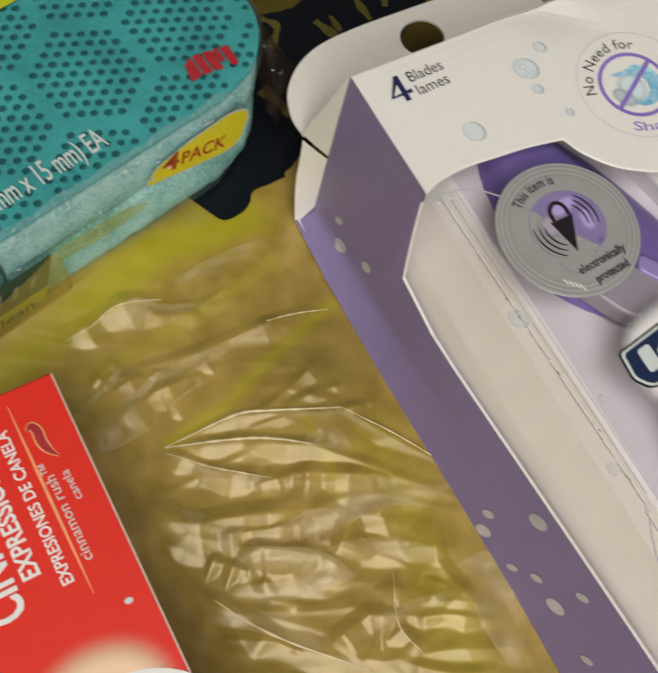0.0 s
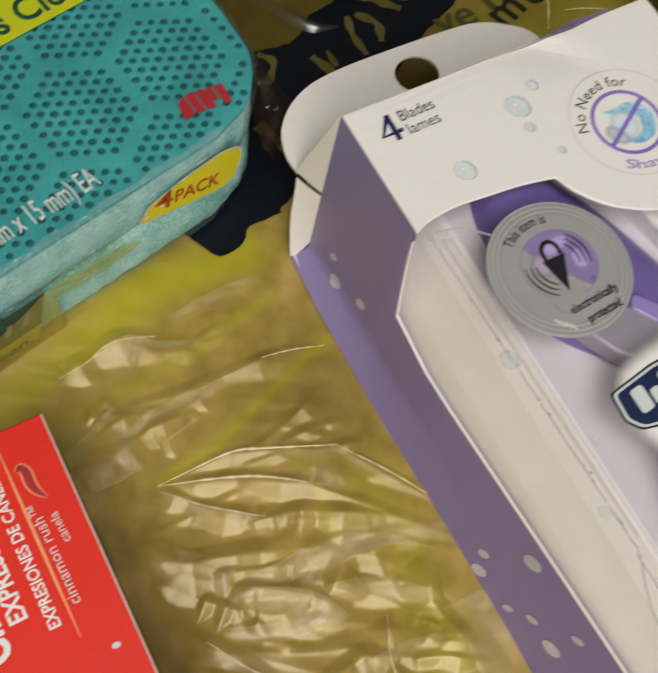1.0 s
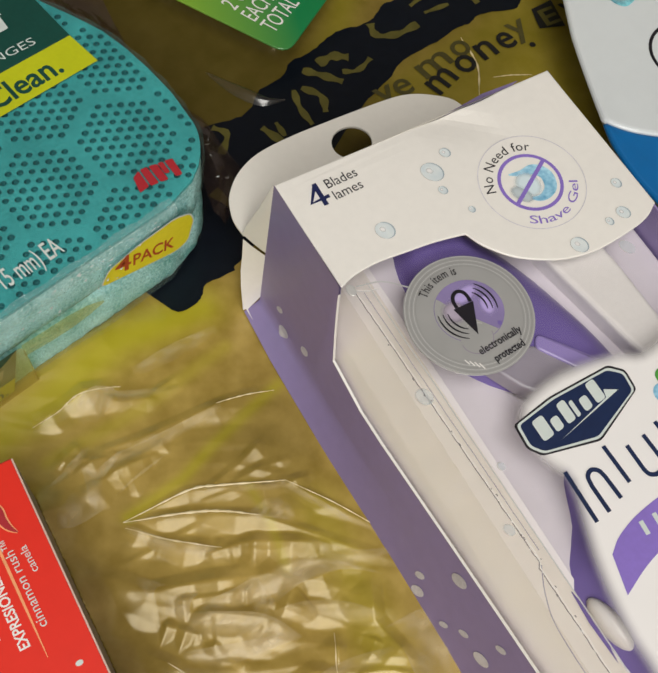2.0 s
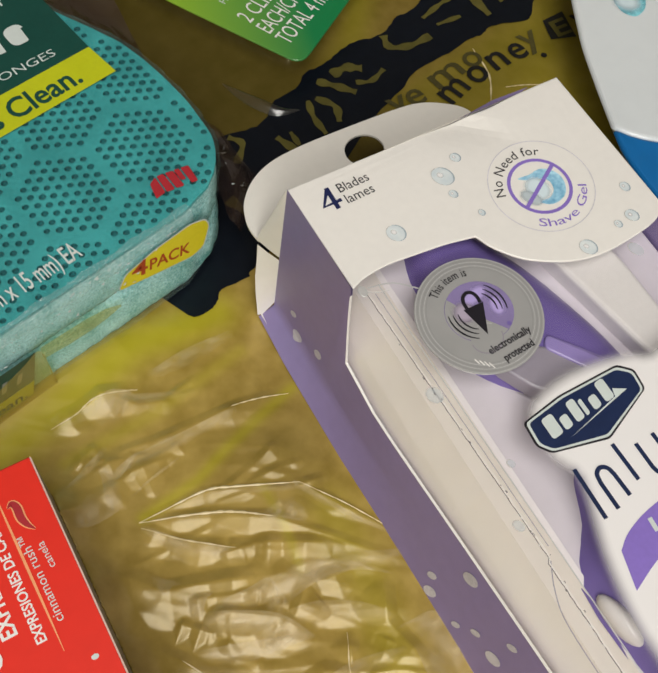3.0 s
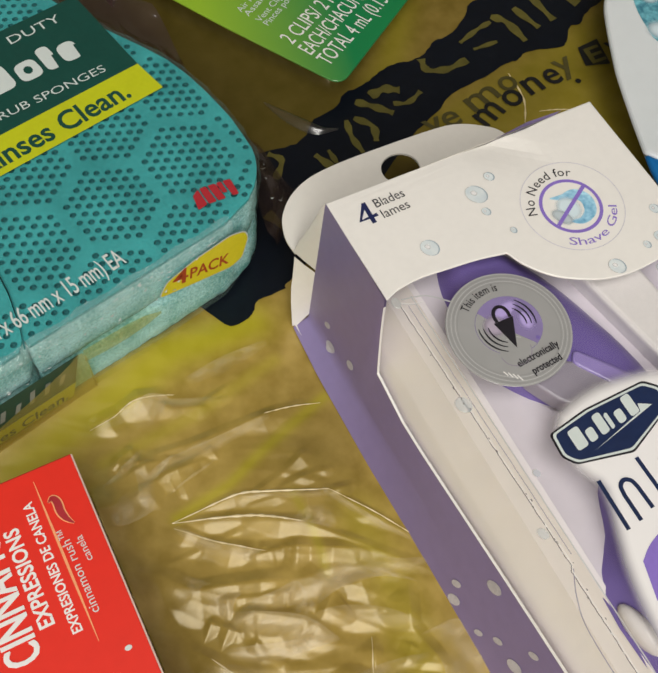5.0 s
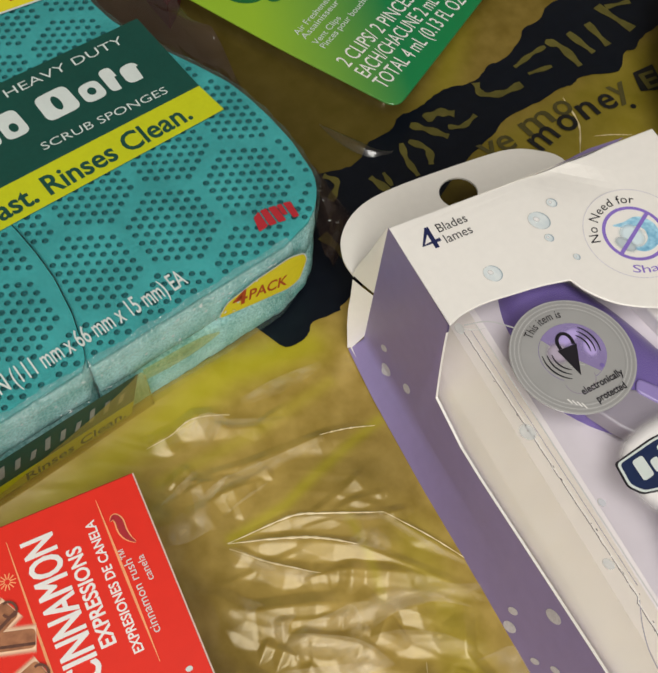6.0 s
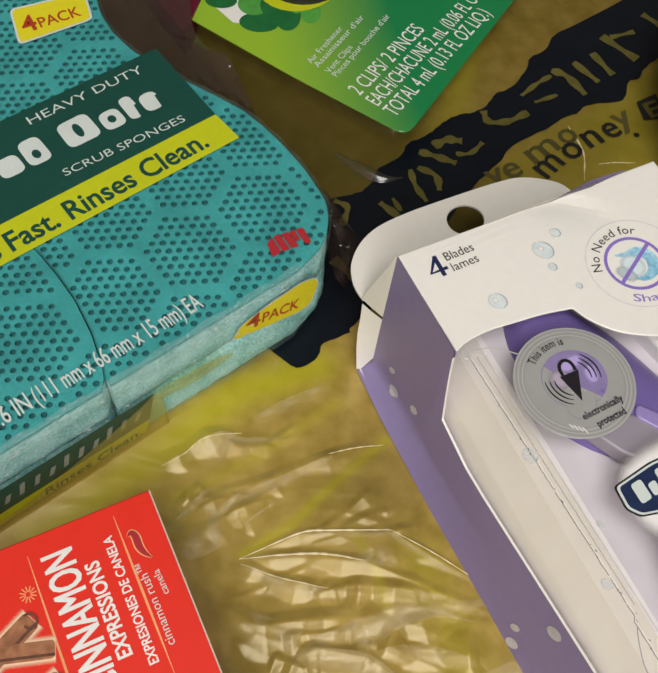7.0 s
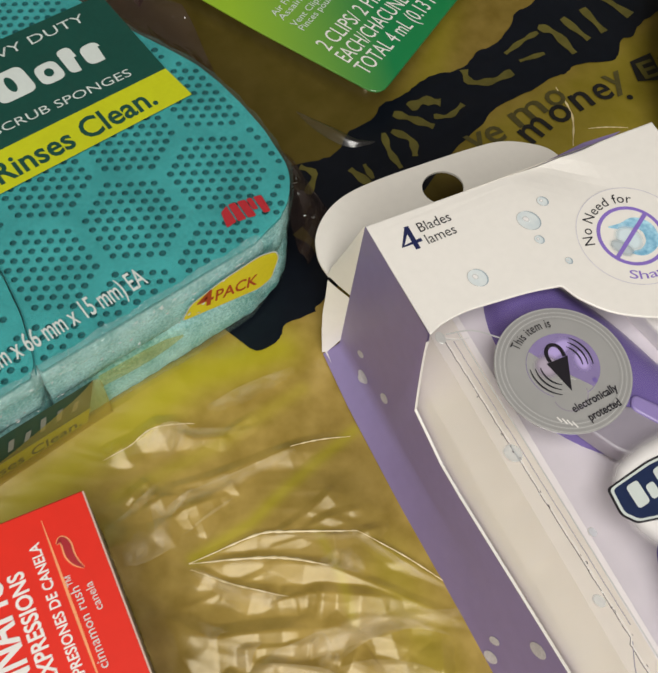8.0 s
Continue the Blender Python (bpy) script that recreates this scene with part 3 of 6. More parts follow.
def bag_print(name, poly, mat, parent, lift, step=0.35):
    bm = flat(poly, 0)
    lo = [min(p[k] for p in poly) for k in (0, 1)]
    hi = [max(p[k] for p in poly) for k in (0, 1)]
    for k, no in ((0, (1, 0, 0)), (1, (0, 1, 0))):
        at = lo[k] + step
        while at < hi[k]:
            co = Vector((at if k == 0 else 0, at if k == 1 else 0, 0)) * CM
            bmesh.ops.bisect_plane(bm, geom=bm.verts[:] + bm.edges[:] + bm.faces[:], plane_co=co, plane_no=no)
            at += step
    return drape(part(name, bm, mat, parent), lift)


def crease(pts, wide, parent):
    """A hard fold line: a thin tent of doubled film that thins out at its ends, its pale colour also carrying the
    fold's highlight.
    """
    line = smooth_line(pts, 8)
    n, verts = len(line), []
    for i, (x, y) in enumerate(line):
        a, b = Vector(line[max(0, i - 1)]), Vector(line[min(n - 1, i + 1)])
        d = (b - a).normalized()
        w = 1.35 * wide * (0.25 + 0.75 * math.sin(math.pi * (i + 0.5) / n)) * (0.8 + 0.35 * math.sin(i * 1.9 + x * 3))
        base = float(bag_height(np.array([x]), np.array([y]))[0])
        verts += [(x - d.y * k * w, y + d.x * k * w, base + h) for k, h in ((-1, 0.008), (0.2, 0.018 + 0.4 * w), (1, 0.008))]
    faces = [f for i in range(n - 1) for f in ((3 * i, 3 * i + 3, 3 * i + 4, 3 * i + 1), (3 * i + 1, 3 * i + 4, 3 * i + 5, 3 * i + 2))]
    return part("crease", to_mesh("crease", verts, faces, True), M_CREASE, parent)


def sheen_patch(line, drift, sheen, lift, parent, seed):
    """Sheen on the film painted as pale colour: crisp along a folded edge, thinning out away from it."""
    pts = smooth_line(line, 9)
    n, rows = len(pts), 9
    rnd = random.Random(seed)
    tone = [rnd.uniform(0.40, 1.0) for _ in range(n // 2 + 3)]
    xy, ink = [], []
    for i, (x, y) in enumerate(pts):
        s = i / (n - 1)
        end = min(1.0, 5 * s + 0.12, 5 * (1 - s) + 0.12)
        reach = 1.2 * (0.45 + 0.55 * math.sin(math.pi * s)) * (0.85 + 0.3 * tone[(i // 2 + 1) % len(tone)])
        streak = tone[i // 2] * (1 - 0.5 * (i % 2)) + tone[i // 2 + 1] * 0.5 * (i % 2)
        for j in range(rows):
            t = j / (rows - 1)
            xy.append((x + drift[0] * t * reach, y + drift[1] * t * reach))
            ink.append(min(0.62, 1.15 * sheen) * end * streak * (1 - t) ** 0.55 * (0.72 + 0.28 * math.sin(9 * t + 5 * tone[i // 2])))
    xy = np.array(xy)
    z = bag_height(xy[:, 0], xy[:, 1]) + lift
    me = to_mesh("film_sheen", [(p[0], p[1], h) for p, h in zip(xy, z)], [(i * rows + j, i * rows + j + 1, (i + 1) * rows + j + 1, (i + 1) * rows + j) for i in range(n - 1) for j in range(rows - 1)], True)
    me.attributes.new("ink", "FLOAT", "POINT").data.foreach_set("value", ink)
    return part("film_sheen", me, M_SHEEN, parent)


def build_bag():
    bag = thing("plastic_bag", Matrix(), "crumpled glossy yellow plastic carrier bag with black print", "bag")
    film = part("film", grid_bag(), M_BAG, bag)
    up = [(4.2, 1.2), (6.4, 2.2), (7.6, 3.0), (8.5, 3.1), (9.4, 2.8), (10.0, 2.75), (10.7, 3.1), (11.4, 3.05), (12.0, 3.3), (12.6, 3.2), (13.2, 3.3), (13.9, 3.3), (14.5, 3.1), (15.0, 3.1),
          (15.6, 3.3), (16.1, 3.2), (16.9, 3.4), (17.5, 3.75), (18.1, 3.7), (19, 4.0), (22, 3.9), (26, 4.2)]
    low = [(26, 0.9), (22, 1.1), (21.2, 1.3), (20.3, 1.3), (19.8, 1.1), (19.4, 1.2), (18.9, 0.85), (18.6, 0.8), (18.0, 1.1), (17.5, 1.3), (17.1, 1.2), (16.7, 1.3), (15.8, 1.3), (15.1, 1.4), (14.4, 1.4), (13.9, 1.2),
           (13.3, 1.1), (12.5, 0.9), (10.4, 0.2), (8.6, -0.3), (6.8, -0.62), (6.49, -0.74), (5.77, -0.62), (5.45, -0.8), (5.19, -0.87), (4.74, -0.78), (4.5, 0.1)]
    rnd = random.Random(17)

    def ragged(pts):
        line = smooth_line(pts, 4)
        return [(x, y + rnd.uniform(-0.025, 0.025)) for x, y in line]
    bag_print("printed_band", ragged(up) + ragged(low), M_NAVY, bag, 0.03, 0.2)
    # knocked-out brush strokes of the shop's mark
    for pts, wide in (([(12.02, 2.85), (12.3, 2.4), (12.62, 1.85)], 0.30), ([(12.5, 2.75), (13.0, 2.7), (13.35, 2.4)], 0.38), ([(12.85, 2.12), (13.25, 1.9), (13.85, 2.02)], 0.20),
                      ([(11.38, 2.5), (11.12, 1.95), (11.0, 1.3)], 0.22), ([(11.6, 2.42), (11.82, 1.85), (11.55, 1.38)], 0.26), ([(9.9, 2.1), (10.02, 1.4)], 0.28), ([(10.3, 2.0), (10.2, 1.5)], 0.18),
                      ([(8.85, 2.9), (9.02, 2.5), (8.5, 2.1)], 0.24), ([(7.6, 1.35), (7.75, 0.45)], 0.36), ([(14.75, 2.98), (14.6, 2.55), (15.1, 2.22), (15.85, 2.12)], 0.30),
                      ([(16.15, 2.75), (16.9, 2.82), (17.5, 2.8)], 0.20), ([(16.3, 2.3), (17.1, 2.1)], 0.18), ([(17.65, 2.95), (17.9, 2.5), (17.85, 1.6)], 0.34), ([(18.5, 2.8), (18.6, 1.75)], 0.30),
                      ([(19.3, 2.75), (19.2, 1.7)], 0.30), ([(20.1, 3.1), (20.3, 1.7)], 0.34), ([(20.3, 2.9), (21.1, 2.6)], 0.22), ([(21.9, 3.0), (22.1, 1.7)], 0.34)):
        line = smooth_line(pts, 5)
        wide = [wide * (0.75 + 0.25 * math.sin(1.3 * k + pts[0][0])) for k in range(len(line))]
        drape(part("knocked_out_mark", ribbon(line, wide, 0), M_BAGLET, bag), 0.05)
    for s, a, b, cap, mat, lift in (("m", (14.48, -0.14), (15.36, -0.04), 0.92, M_SLOGAN, 0.05), ("o", (15.58, -0.10), (16.22, -0.04), 0.92, M_SLOGAN, 0.05), ("n", (16.42, -0.04), (17.02, -0.09), 0.92, M_SLOGAN, 0.05), ("e", (17.20, -0.12), (17.74, -0.20), 0.92, M_SLOGAN, 0.05),
                                    (".", (17.92, -0.52), (18.10, -0.56), 0.92, M_SLOGAN, 0.05), ("m", (14.60, 0.50), (15.70, 0.48), 0.85, M_GHOST, 0.035), ("o", (15.85, 0.48), (16.45, 0.42), 0.85, M_GHOST, 0.035),
                                    ("ve", (12.95, 0.62), (14.1, 0.42), 0.85, M_GHOST, 0.035), ("y", (17.78, 0.02), (18.42, -0.08), 0.85, M_GHOST, 0.035)):
        drape(lettering(s, a, b, cap, 0, mat, bag, bold=0.012), lift)
    bag_print("printed_block", [(18.65, -0.2), (18.98, 0.45), (19.68, 0.32), (19.30, -0.62)], M_SLOGAN, bag, 0.05)
    drape(lettering("E", (18.86, -0.28), (19.34, -0.42), 0.62, 0, M_BAGLET, bag, bold=0.02), 0.075)
    drape(lettering("very", (19.6, -0.42), (21.4, -0.75), 0.78, 0, M_SLOGAN, bag, bold=0.012), 0.05)
    # pale sheen along the bag's folds, painted as patches that fade out
    SHEEN_LINES = [
        ([(3.55, -9.49), (4.24, -9.75), (4.23, -10.48), (3.91, -11.26)], (-0.62, 0.1), 0.60),
        ([(-0.97, -7.09), (-0.17, -8.07), (0.56, -9.38)], (0.48, 0.09), 0.40),
        ([(3.94, -8.1), (2.44, -7.5), (1.12, -7.03)], (0.28, 0.31), 0.40),
        ([(-0.12, -7.02), (0.83, -7.62), (1.67, -8.12)], (-0.25, -0.29), 0.50),
        ([(3.34, -9.95), (3.06, -10.94), (3.0, -11.69)], (0.49, -0.21), 0.50),
        ([(0.97, -9.15), (2.12, -9.32), (3.22, -9.84)], (-0.15, -0.28), 0.30),
        ([(3.42, -7.01), (4.04, -7.85), (4.9, -8.44)], (-0.36, -0.14), 0.30),
        ([(2.05, -4.38), (2.59, -4.73), (3.64, -5.5), (3.86, -5.6), (4.12, -6.35), (4.39, -7.1), (4.77, -7.99)], (-0.09, -0.16), 0.40),
        ([(0.63, -4.08), (1.29, -4.44), (2.3, -5.14), (2.91, -5.88), (3.41, -6.46)], (-0.06, -0.08), 0.30),
        ([(2.75, -5.72), (3.05, -6.06), (3.41, -6.46)], (0.34, 0.22), 0.50),
        ([(0.61, -4.11), (1.01, -4.8), (1.45, -5.42), (1.86, -5.86)], (-0.23, -0.18), 0.50),
        ([(0.78, -6.49), (1.35, -6.7), (1.95, -6.84), (1.96, -7.23), (1.98, -7.54)], (-0.42, -0.21), 0.60),
        ([(1.98, -7.54), (2.45, -7.56), (3.04, -7.68), (3.62, -8.04), (4.12, -8.62)], (-0.23, 0.53), 0.60),
        ([(0.33, -6.64), (0.62, -6.35), (0.89, -6.3)], (-0.38, 0.33), 0.75),
        ([(0.48, -6.51), (0.98, -6.93), (1.51, -7.41), (1.75, -7.81), (1.93, -8.43)], (-0.72, -0.02), 0.80),
        ([(0.54, -7.9), (1.1, -8.12), (1.93, -8.43)], (-0.01, 0.43), 0.50),
        ([(0.02, -5.83), (0.25, -5.65), (0.46, -5.73)], (-0.13, 0.36), 0.40),
        ([(-0.55, -3.43), (-0.23, -3.53), (0.2, -3.56), (0.56, -3.56)], (0.26, 0.54), 0.75),
        ([(0.24, -3.39), (0.5, -2.9), (0.67, -2.48)], (0.27, -0.13), 0.40),
        ([(0.88, -2.76), (1.27, -2.73), (1.63, -2.76), (2.43, -2.96), (3.28, -3.14), (3.95, -3.31)], (-0.1, -0.26), 0.50),
        ([(0.67, -2.48), (0.82, -2.97), (1.63, -2.76)], (-0.02, 0.17), 0.50),
        ([(1.62, -3.39), (2.36, -3.43)], (-0.92, -0.07), 0.35),
        ([(0.37, -1.14), (1.66, -1.18), (2.29, -1.35), (2.42, -1.56), (3.52, -2.32)], (-0.08, -0.27), 0.35),
        ([(1.6, -1.14), (1.99, -1.16), (2.29, -1.35), (2.38, -1.53)], (-0.61, -0.44), 0.75),
        ([(-0.19, -2.46), (1.04, -2.15)], (0.18, -0.13), 0.40),
        ([(2.94, -1.28), (4.0, -1.37), (5.17, -1.66)], (-0.07, -0.33), 0.35),
        ([(1.58, -7.56), (2.43, -7.92), (3.09, -8.51), (3.51, -9.26)], (-0.23, -0.36), 0.30),
    ]
    for k, (line, drift, sheen) in enumerate(SHEEN_LINES):
        sheen_patch(line, drift, sheen, 0.034 + 0.003 * k, bag, k)
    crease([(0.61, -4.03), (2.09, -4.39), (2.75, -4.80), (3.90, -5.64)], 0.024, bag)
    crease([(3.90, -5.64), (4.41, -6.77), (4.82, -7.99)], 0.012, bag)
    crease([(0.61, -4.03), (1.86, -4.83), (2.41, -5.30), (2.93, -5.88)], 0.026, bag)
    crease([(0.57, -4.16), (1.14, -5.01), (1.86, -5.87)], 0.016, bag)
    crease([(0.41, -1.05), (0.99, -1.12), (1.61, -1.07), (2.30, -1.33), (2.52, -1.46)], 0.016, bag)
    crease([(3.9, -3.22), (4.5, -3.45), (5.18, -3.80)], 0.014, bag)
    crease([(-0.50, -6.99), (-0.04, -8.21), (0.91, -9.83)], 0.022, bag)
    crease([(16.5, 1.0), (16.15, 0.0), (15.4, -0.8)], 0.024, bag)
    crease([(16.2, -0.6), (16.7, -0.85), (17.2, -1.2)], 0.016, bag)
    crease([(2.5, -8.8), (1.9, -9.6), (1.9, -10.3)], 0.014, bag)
    bag_print("printed_block", [(14.1, -5.0), (14.6, -3.3), (15.6, -3.9), (15.2, -5.6)], M_NAVY, bag, 0.03)
    return bag


build_bag()


# ---- the razor box ----
def razor_box():
    m = Matrix(((0.977, 0.214, 0, 6.52 * CM), (-0.214, 0.977, 0, -1.9 * CM), (0, 0, 1, 0), (0, 0, 0, 1)))
    box = thing("razor_box", m, "white and purple razor carton with a clear film window", "box")
    W, L, H = 6.85, 19.0, 5.02

    def flip(pts):
        return [(u, -v) for u, v in pts]

    head = [(0, 0), (W - 0.03, 0.02), (W, 3.87)] + smooth_line([(W, 3.87), (6.45, 4.08), (5.91, 4.18), (5.11, 4.23), (4.52, 4.15), (4.01, 3.96), (3.43, 3.59), (3.03, 3.11), (2.85, 2.71)], 5)[1:] \
        + smooth_line([(2.85, 2.71), (2.2, 2.58), (1.53, 2.51), (1.0, 2.46), (0.61, 2.47), (0.3, 2.52), (0.03, 2.62)], 4)[1:]
    hb = prism(flip(head), H - 0.05, H, 0.03, 2)
    for k in range(1, 15):
        bmesh.ops.bisect_plane(hb, geom=hb.verts[:] + hb.edges[:] + hb.faces[:], plane_co=Vector((3.0 + 0.25 * k, 0, 0)) * CM, plane_no=(1, 0, 0))
    for k in range(1, 9):
        bmesh.ops.bisect_plane(hb, geom=hb.verts[:] + hb.edges[:] + hb.faces[:], plane_co=Vector((0, -0.22 * k, 0)) * CM, plane_no=(0, 1, 0))
    for q in hb.verts:
        # a knock at the top edge: the panel sags towards an arc and rises again past it
        u, v = q.co.x / CM, -q.co.y / CM
        arc = 4.05 + 0.75 * math.sin(min(1.0, max(0.0, v / 1.3)) * math.pi / 2)
        sag = 0.10 * math.exp(-(v / 0.85) ** 2) * (math.exp(-((u - arc) / 0.85) ** 2) if u < arc else math.exp(-((u - arc) / 0.32) ** 2))
        q.co.z -= sag * CM
        q.co.y -= 0.06 * CM * math.exp(-(v / 0.3) ** 2) * math.exp(-((u - 4.9) / 0.5) ** 2)
    header = part("header_panel", hb, [M_CARD], box, "white glossy card panel with printed drops")

    # left wall: a bent sheet, cut away for the window
    def wall_top(v):
        if v < 2.6:
            return H
        if v < 3.0:
            return H - 2.55 * ((v - 2.6) / 0.4) ** 0.75
        if v < 4.2:
            return 2.47 - 0.2 * (v - 3.0) / 1.2
        return 2.27 + 0.11 * max(0, v - 4.6)

    def out(v, z):
        base = -0.56 - 0.07 * min(v, 1.5) / 1.5 + 0.02 * max(0, min(v, 9.0) - 4)
        fold = min(0.25 + 0.17 * v, 1.2)
        if z < fold:
            bent = base + (-0.14 - base) * (z / fold) ** 0.9
        else:
            bent = -0.14 + 0.14 * min(1, (z - fold) / (H - fold))
        # the crushed fold at the top end runs out into a gentle bow
        top = wall_top(v)
        rim = base * math.exp(-top / 1.45) * (1 - (top / H) ** 2)
        bow = base + (rim - base) * (z / top) ** 0.85
        k = max(0.0, min(1.0, (v - 0.8) / 7.0))
        return bent + (bow - bent) * k * k * (3 - 2 * k)

    vs = [0, 0.3, 0.8, 1.4, 2.0, 2.4, 2.58, 2.62, 2.66, 2.71, 2.77, 2.84, 2.9, 2.95, 3.0, 3.05, 3.3, 3.7, 4.2, 5, 6, 7, 8, 9, 10, 11, 12, 13, 15, 17, L]
    rows = 18
    verts, faces = [], []
    for v in vs:
        t = wall_top(v)
        for k in range(rows):
            fold = min(0.25 + 0.17 * v, 1.2)
            z = fold * k / 4 if k < 5 else fold + (t - fold) * (k - 4) / (rows - 5)
            verts.append((out(v, z), -v, z))
    n0 = len(verts)
    verts += [(a + 0.045, b, c) for a, b, c in verts]
    for i in range(len(vs) - 1):
        for k in range(rows - 1):
            a, b, c, d = i * rows + k, i * rows + k + 1, (i + 1) * rows + k + 1, (i + 1) * rows + k
            faces += [(a, d, c, b), (a + n0, b + n0, c + n0, d + n0)]
    side = part("side_panel", to_mesh("side_panel", verts, faces, True), [M_PURPLE], box, "purple card side with pale printed drops")
    # the cut edge of the card shows its white core
    edge = [(out(v, wall_top(v)) - 0.006, -v, wall_top(v) + 0.004) for v in vs if v >= 2.6]
    ev = [p for q in edge for p in (q, (q[0] + 0.050, q[1], q[2] + 0.002), (q[0] - 0.004, q[1], q[2] - 0.018))]
    part("cut_edge", to_mesh("cut_edge", ev, [f for i in range(len(edge) - 1) for f in ((3 * i, 3 * i + 1, 3 * i + 4, 3 * i + 3), (3 * i + 2, 3 * i, 3 * i + 3, 3 * i + 5))]), M_PAPER, box, "white cut card edge")
    part("side_panel", prism([(W - 0.05, 0), (W, 0), (W, -L), (W - 0.05, -L)], 0, H - 0.052), M_PURPLE, box)
    part("back_panel", prism([(-0.5, 0), (W, 0), (W, -L), (-0.2, -L)], 0.0, 0.05), M_TAB, box)
    part("end_panel", prism([(0, -L), (W, -L), (W, -L - 0.05), (0, -L - 0.05)], 0, H), M_PURPLE, box)
    top = [(0.02, -0.03, H - 0.02), (W - 0.03, -0.02, H - 0.02), (W, 0.75, 2.2), (W, 0.0, 0), (0.3, 0.0, 0), (0.35, 0.55, 2.2)]
    part("top_panel", to_mesh("top_panel", top, [(0, 5, 2, 1), (5, 4, 3, 2)]), M_TAB, box)
    # glued folds at the top corner, white inside: one under the hang tab, one below it
    for zs in ([4.98, 4.4, 3.8, 3.2, 2.8, 2.40], [2.29, 1.8, 1.3, 0.8, 0.4, 0.05]):
        fl = []
        for z in zs:
            oy = float(np.interp(z, [0.05, 1.1, 2.2, 2.46, 3.7, 5.0], [0.02, 0.36, 0.56, 0.70, 0.36, 0.02]))
            ox = float(np.interp(z, [0.05, 1.1, 2.25, 3.7, 5.0], [-0.58, -0.50, -0.32, -0.12, -0.01]))
            ix = out(0, z) + 0.01
            fl += [(ix, -0.01, z), (ix + 0.5 * (ox - ix) - 0.02, 0.5 * oy, z + 0.01), (ox, oy, z)]
        part("corner_flap", to_mesh("corner_flap", fl, [f for k in range(len(zs) - 1) for f in ((3 * k, 3 * k + 1, 3 * k + 4, 3 * k + 3), (3 * k + 1, 3 * k + 2, 3 * k + 5, 3 * k + 4))], True), M_CARD, box, "white folded card corner")
    # purple fold standing up behind the header
    pf = [(3.9, 0.0, H - 0.10), (4.6, 0.12, H - 0.22), (5.3, 0.22, H - 0.26), (6.1, 0.06, H - 0.06), (5.6, -0.04, H - 0.12)]
    part("folded_edge", to_mesh("folded_edge", pf, [(0, 4, 3, 2, 1)]), M_PURPLE, box, "purple folded card edge")
    outline = smooth_line([(-0.27, 0.66), (-0.30, 1.0), (-0.25, 1.32), (-0.06, 1.75), (0.39, 2.19), (1.01, 2.47), (1.86, 2.57), (3.05, 2.57), (4.50, 2.52), (5.22, 2.42), (5.80, 2.12), (6.22, 1.70), (6.4, 0.9), (6.4, 0.66)], 5)
    hole = [(3.24 + 0.50 * math.cos(t), 1.78 + 0.46 * math.sin(t)) for t in [2 * math.pi * k / 28 for k in range(28)]]
    tab = bmesh.new()
    ov = [tab.verts.new(Vector((x, y, 2.34)) * CM) for x, y in outline]
    hv = [tab.verts.new(Vector((x, y, 2.34)) * CM) for x, y in hole]
    es = [tab.edges.new((a, b)) for r in (ov, hv) for a, b in zip(r, r[1:] + r[:1])]
    bmesh.ops.triangle_fill(tab, edges=es, use_beauty=True)
    ex = bmesh.ops.extrude_face_region(tab, geom=tab.faces[:])["geom"]
    bmesh.ops.translate(tab, vec=(0, 0, -0.06 * CM), verts=[g for g in ex if isinstance(g, bmesh.types.BMVert)])
    bmesh.ops.recalc_face_normals(tab, faces=tab.faces)
    part("hang_tab", tab, M_TAB, box, "white rounded hang tab with a hole")

    # what lies behind the film
    tray = part("inner_tray", prism(flip([(0.14, 2.4), (6.7, 2.4), (6.7, L - 0.2), (0.14, L - 0.2)]), 0.1, 2.0, 0.12), M_CREAM, box, "cream moulded tray")
    # the tray's sloping flank, with one soft fold along it
    flank, fv = [], [1.2, 2.3, 2.6, 3.2, 4, 5, 6, 7, 8, 8.8, 9.6, 10.5, 12, 14, L - 0.2]
    for v in fv:
        w = 0.03 * math.sin(v * 0.9)
        flank += [(-0.02, -v, 2.0), (0.16, -v, 2.70 + w), (0.24, -v, 2.82 + w), (0.62, -v, 3.45), (0.98, -v, 4.04), (1.10, -v, 4.08)]
    part("tray_flank", to_mesh("tray_flank", flank, [(6 * i + k, 6 * i + 6 + k, 6 * i + 7 + k, 6 * i + 1 + k) for i in range(len(fv) - 1) for k in range(4)], True), M_CREAM, box)
    part("tray_flank", to_mesh("tray_flank", flank, [(6 * i + k, 6 * i + 6 + k, 6 * i + 7 + k, 6 * i + 1 + k) for i in range(len(fv) - 1) for k in range(4, 5)], True), M_PALE_LILAC, box)
    part("insert_sheet", prism(flip([(1.0, 1.2), (6.75, 1.2), (6.75, L - 0.3), (1.0, L - 0.3)]), 3.3, 4.05, 0.05), M_LILAC, box, "pale lilac insert")
    body_l = smooth_line([(1.75, 1.9), (1.50, 2.6), (1.42, 3.6), (1.42, 4.7), (1.85, 5.45), (2.5, 6.2), (2.5, 7.1), (1.98, 7.75), (1.62, 8.5), (0.95, 9.45), (1.0, 11.5), (1.2, 14)], 4)
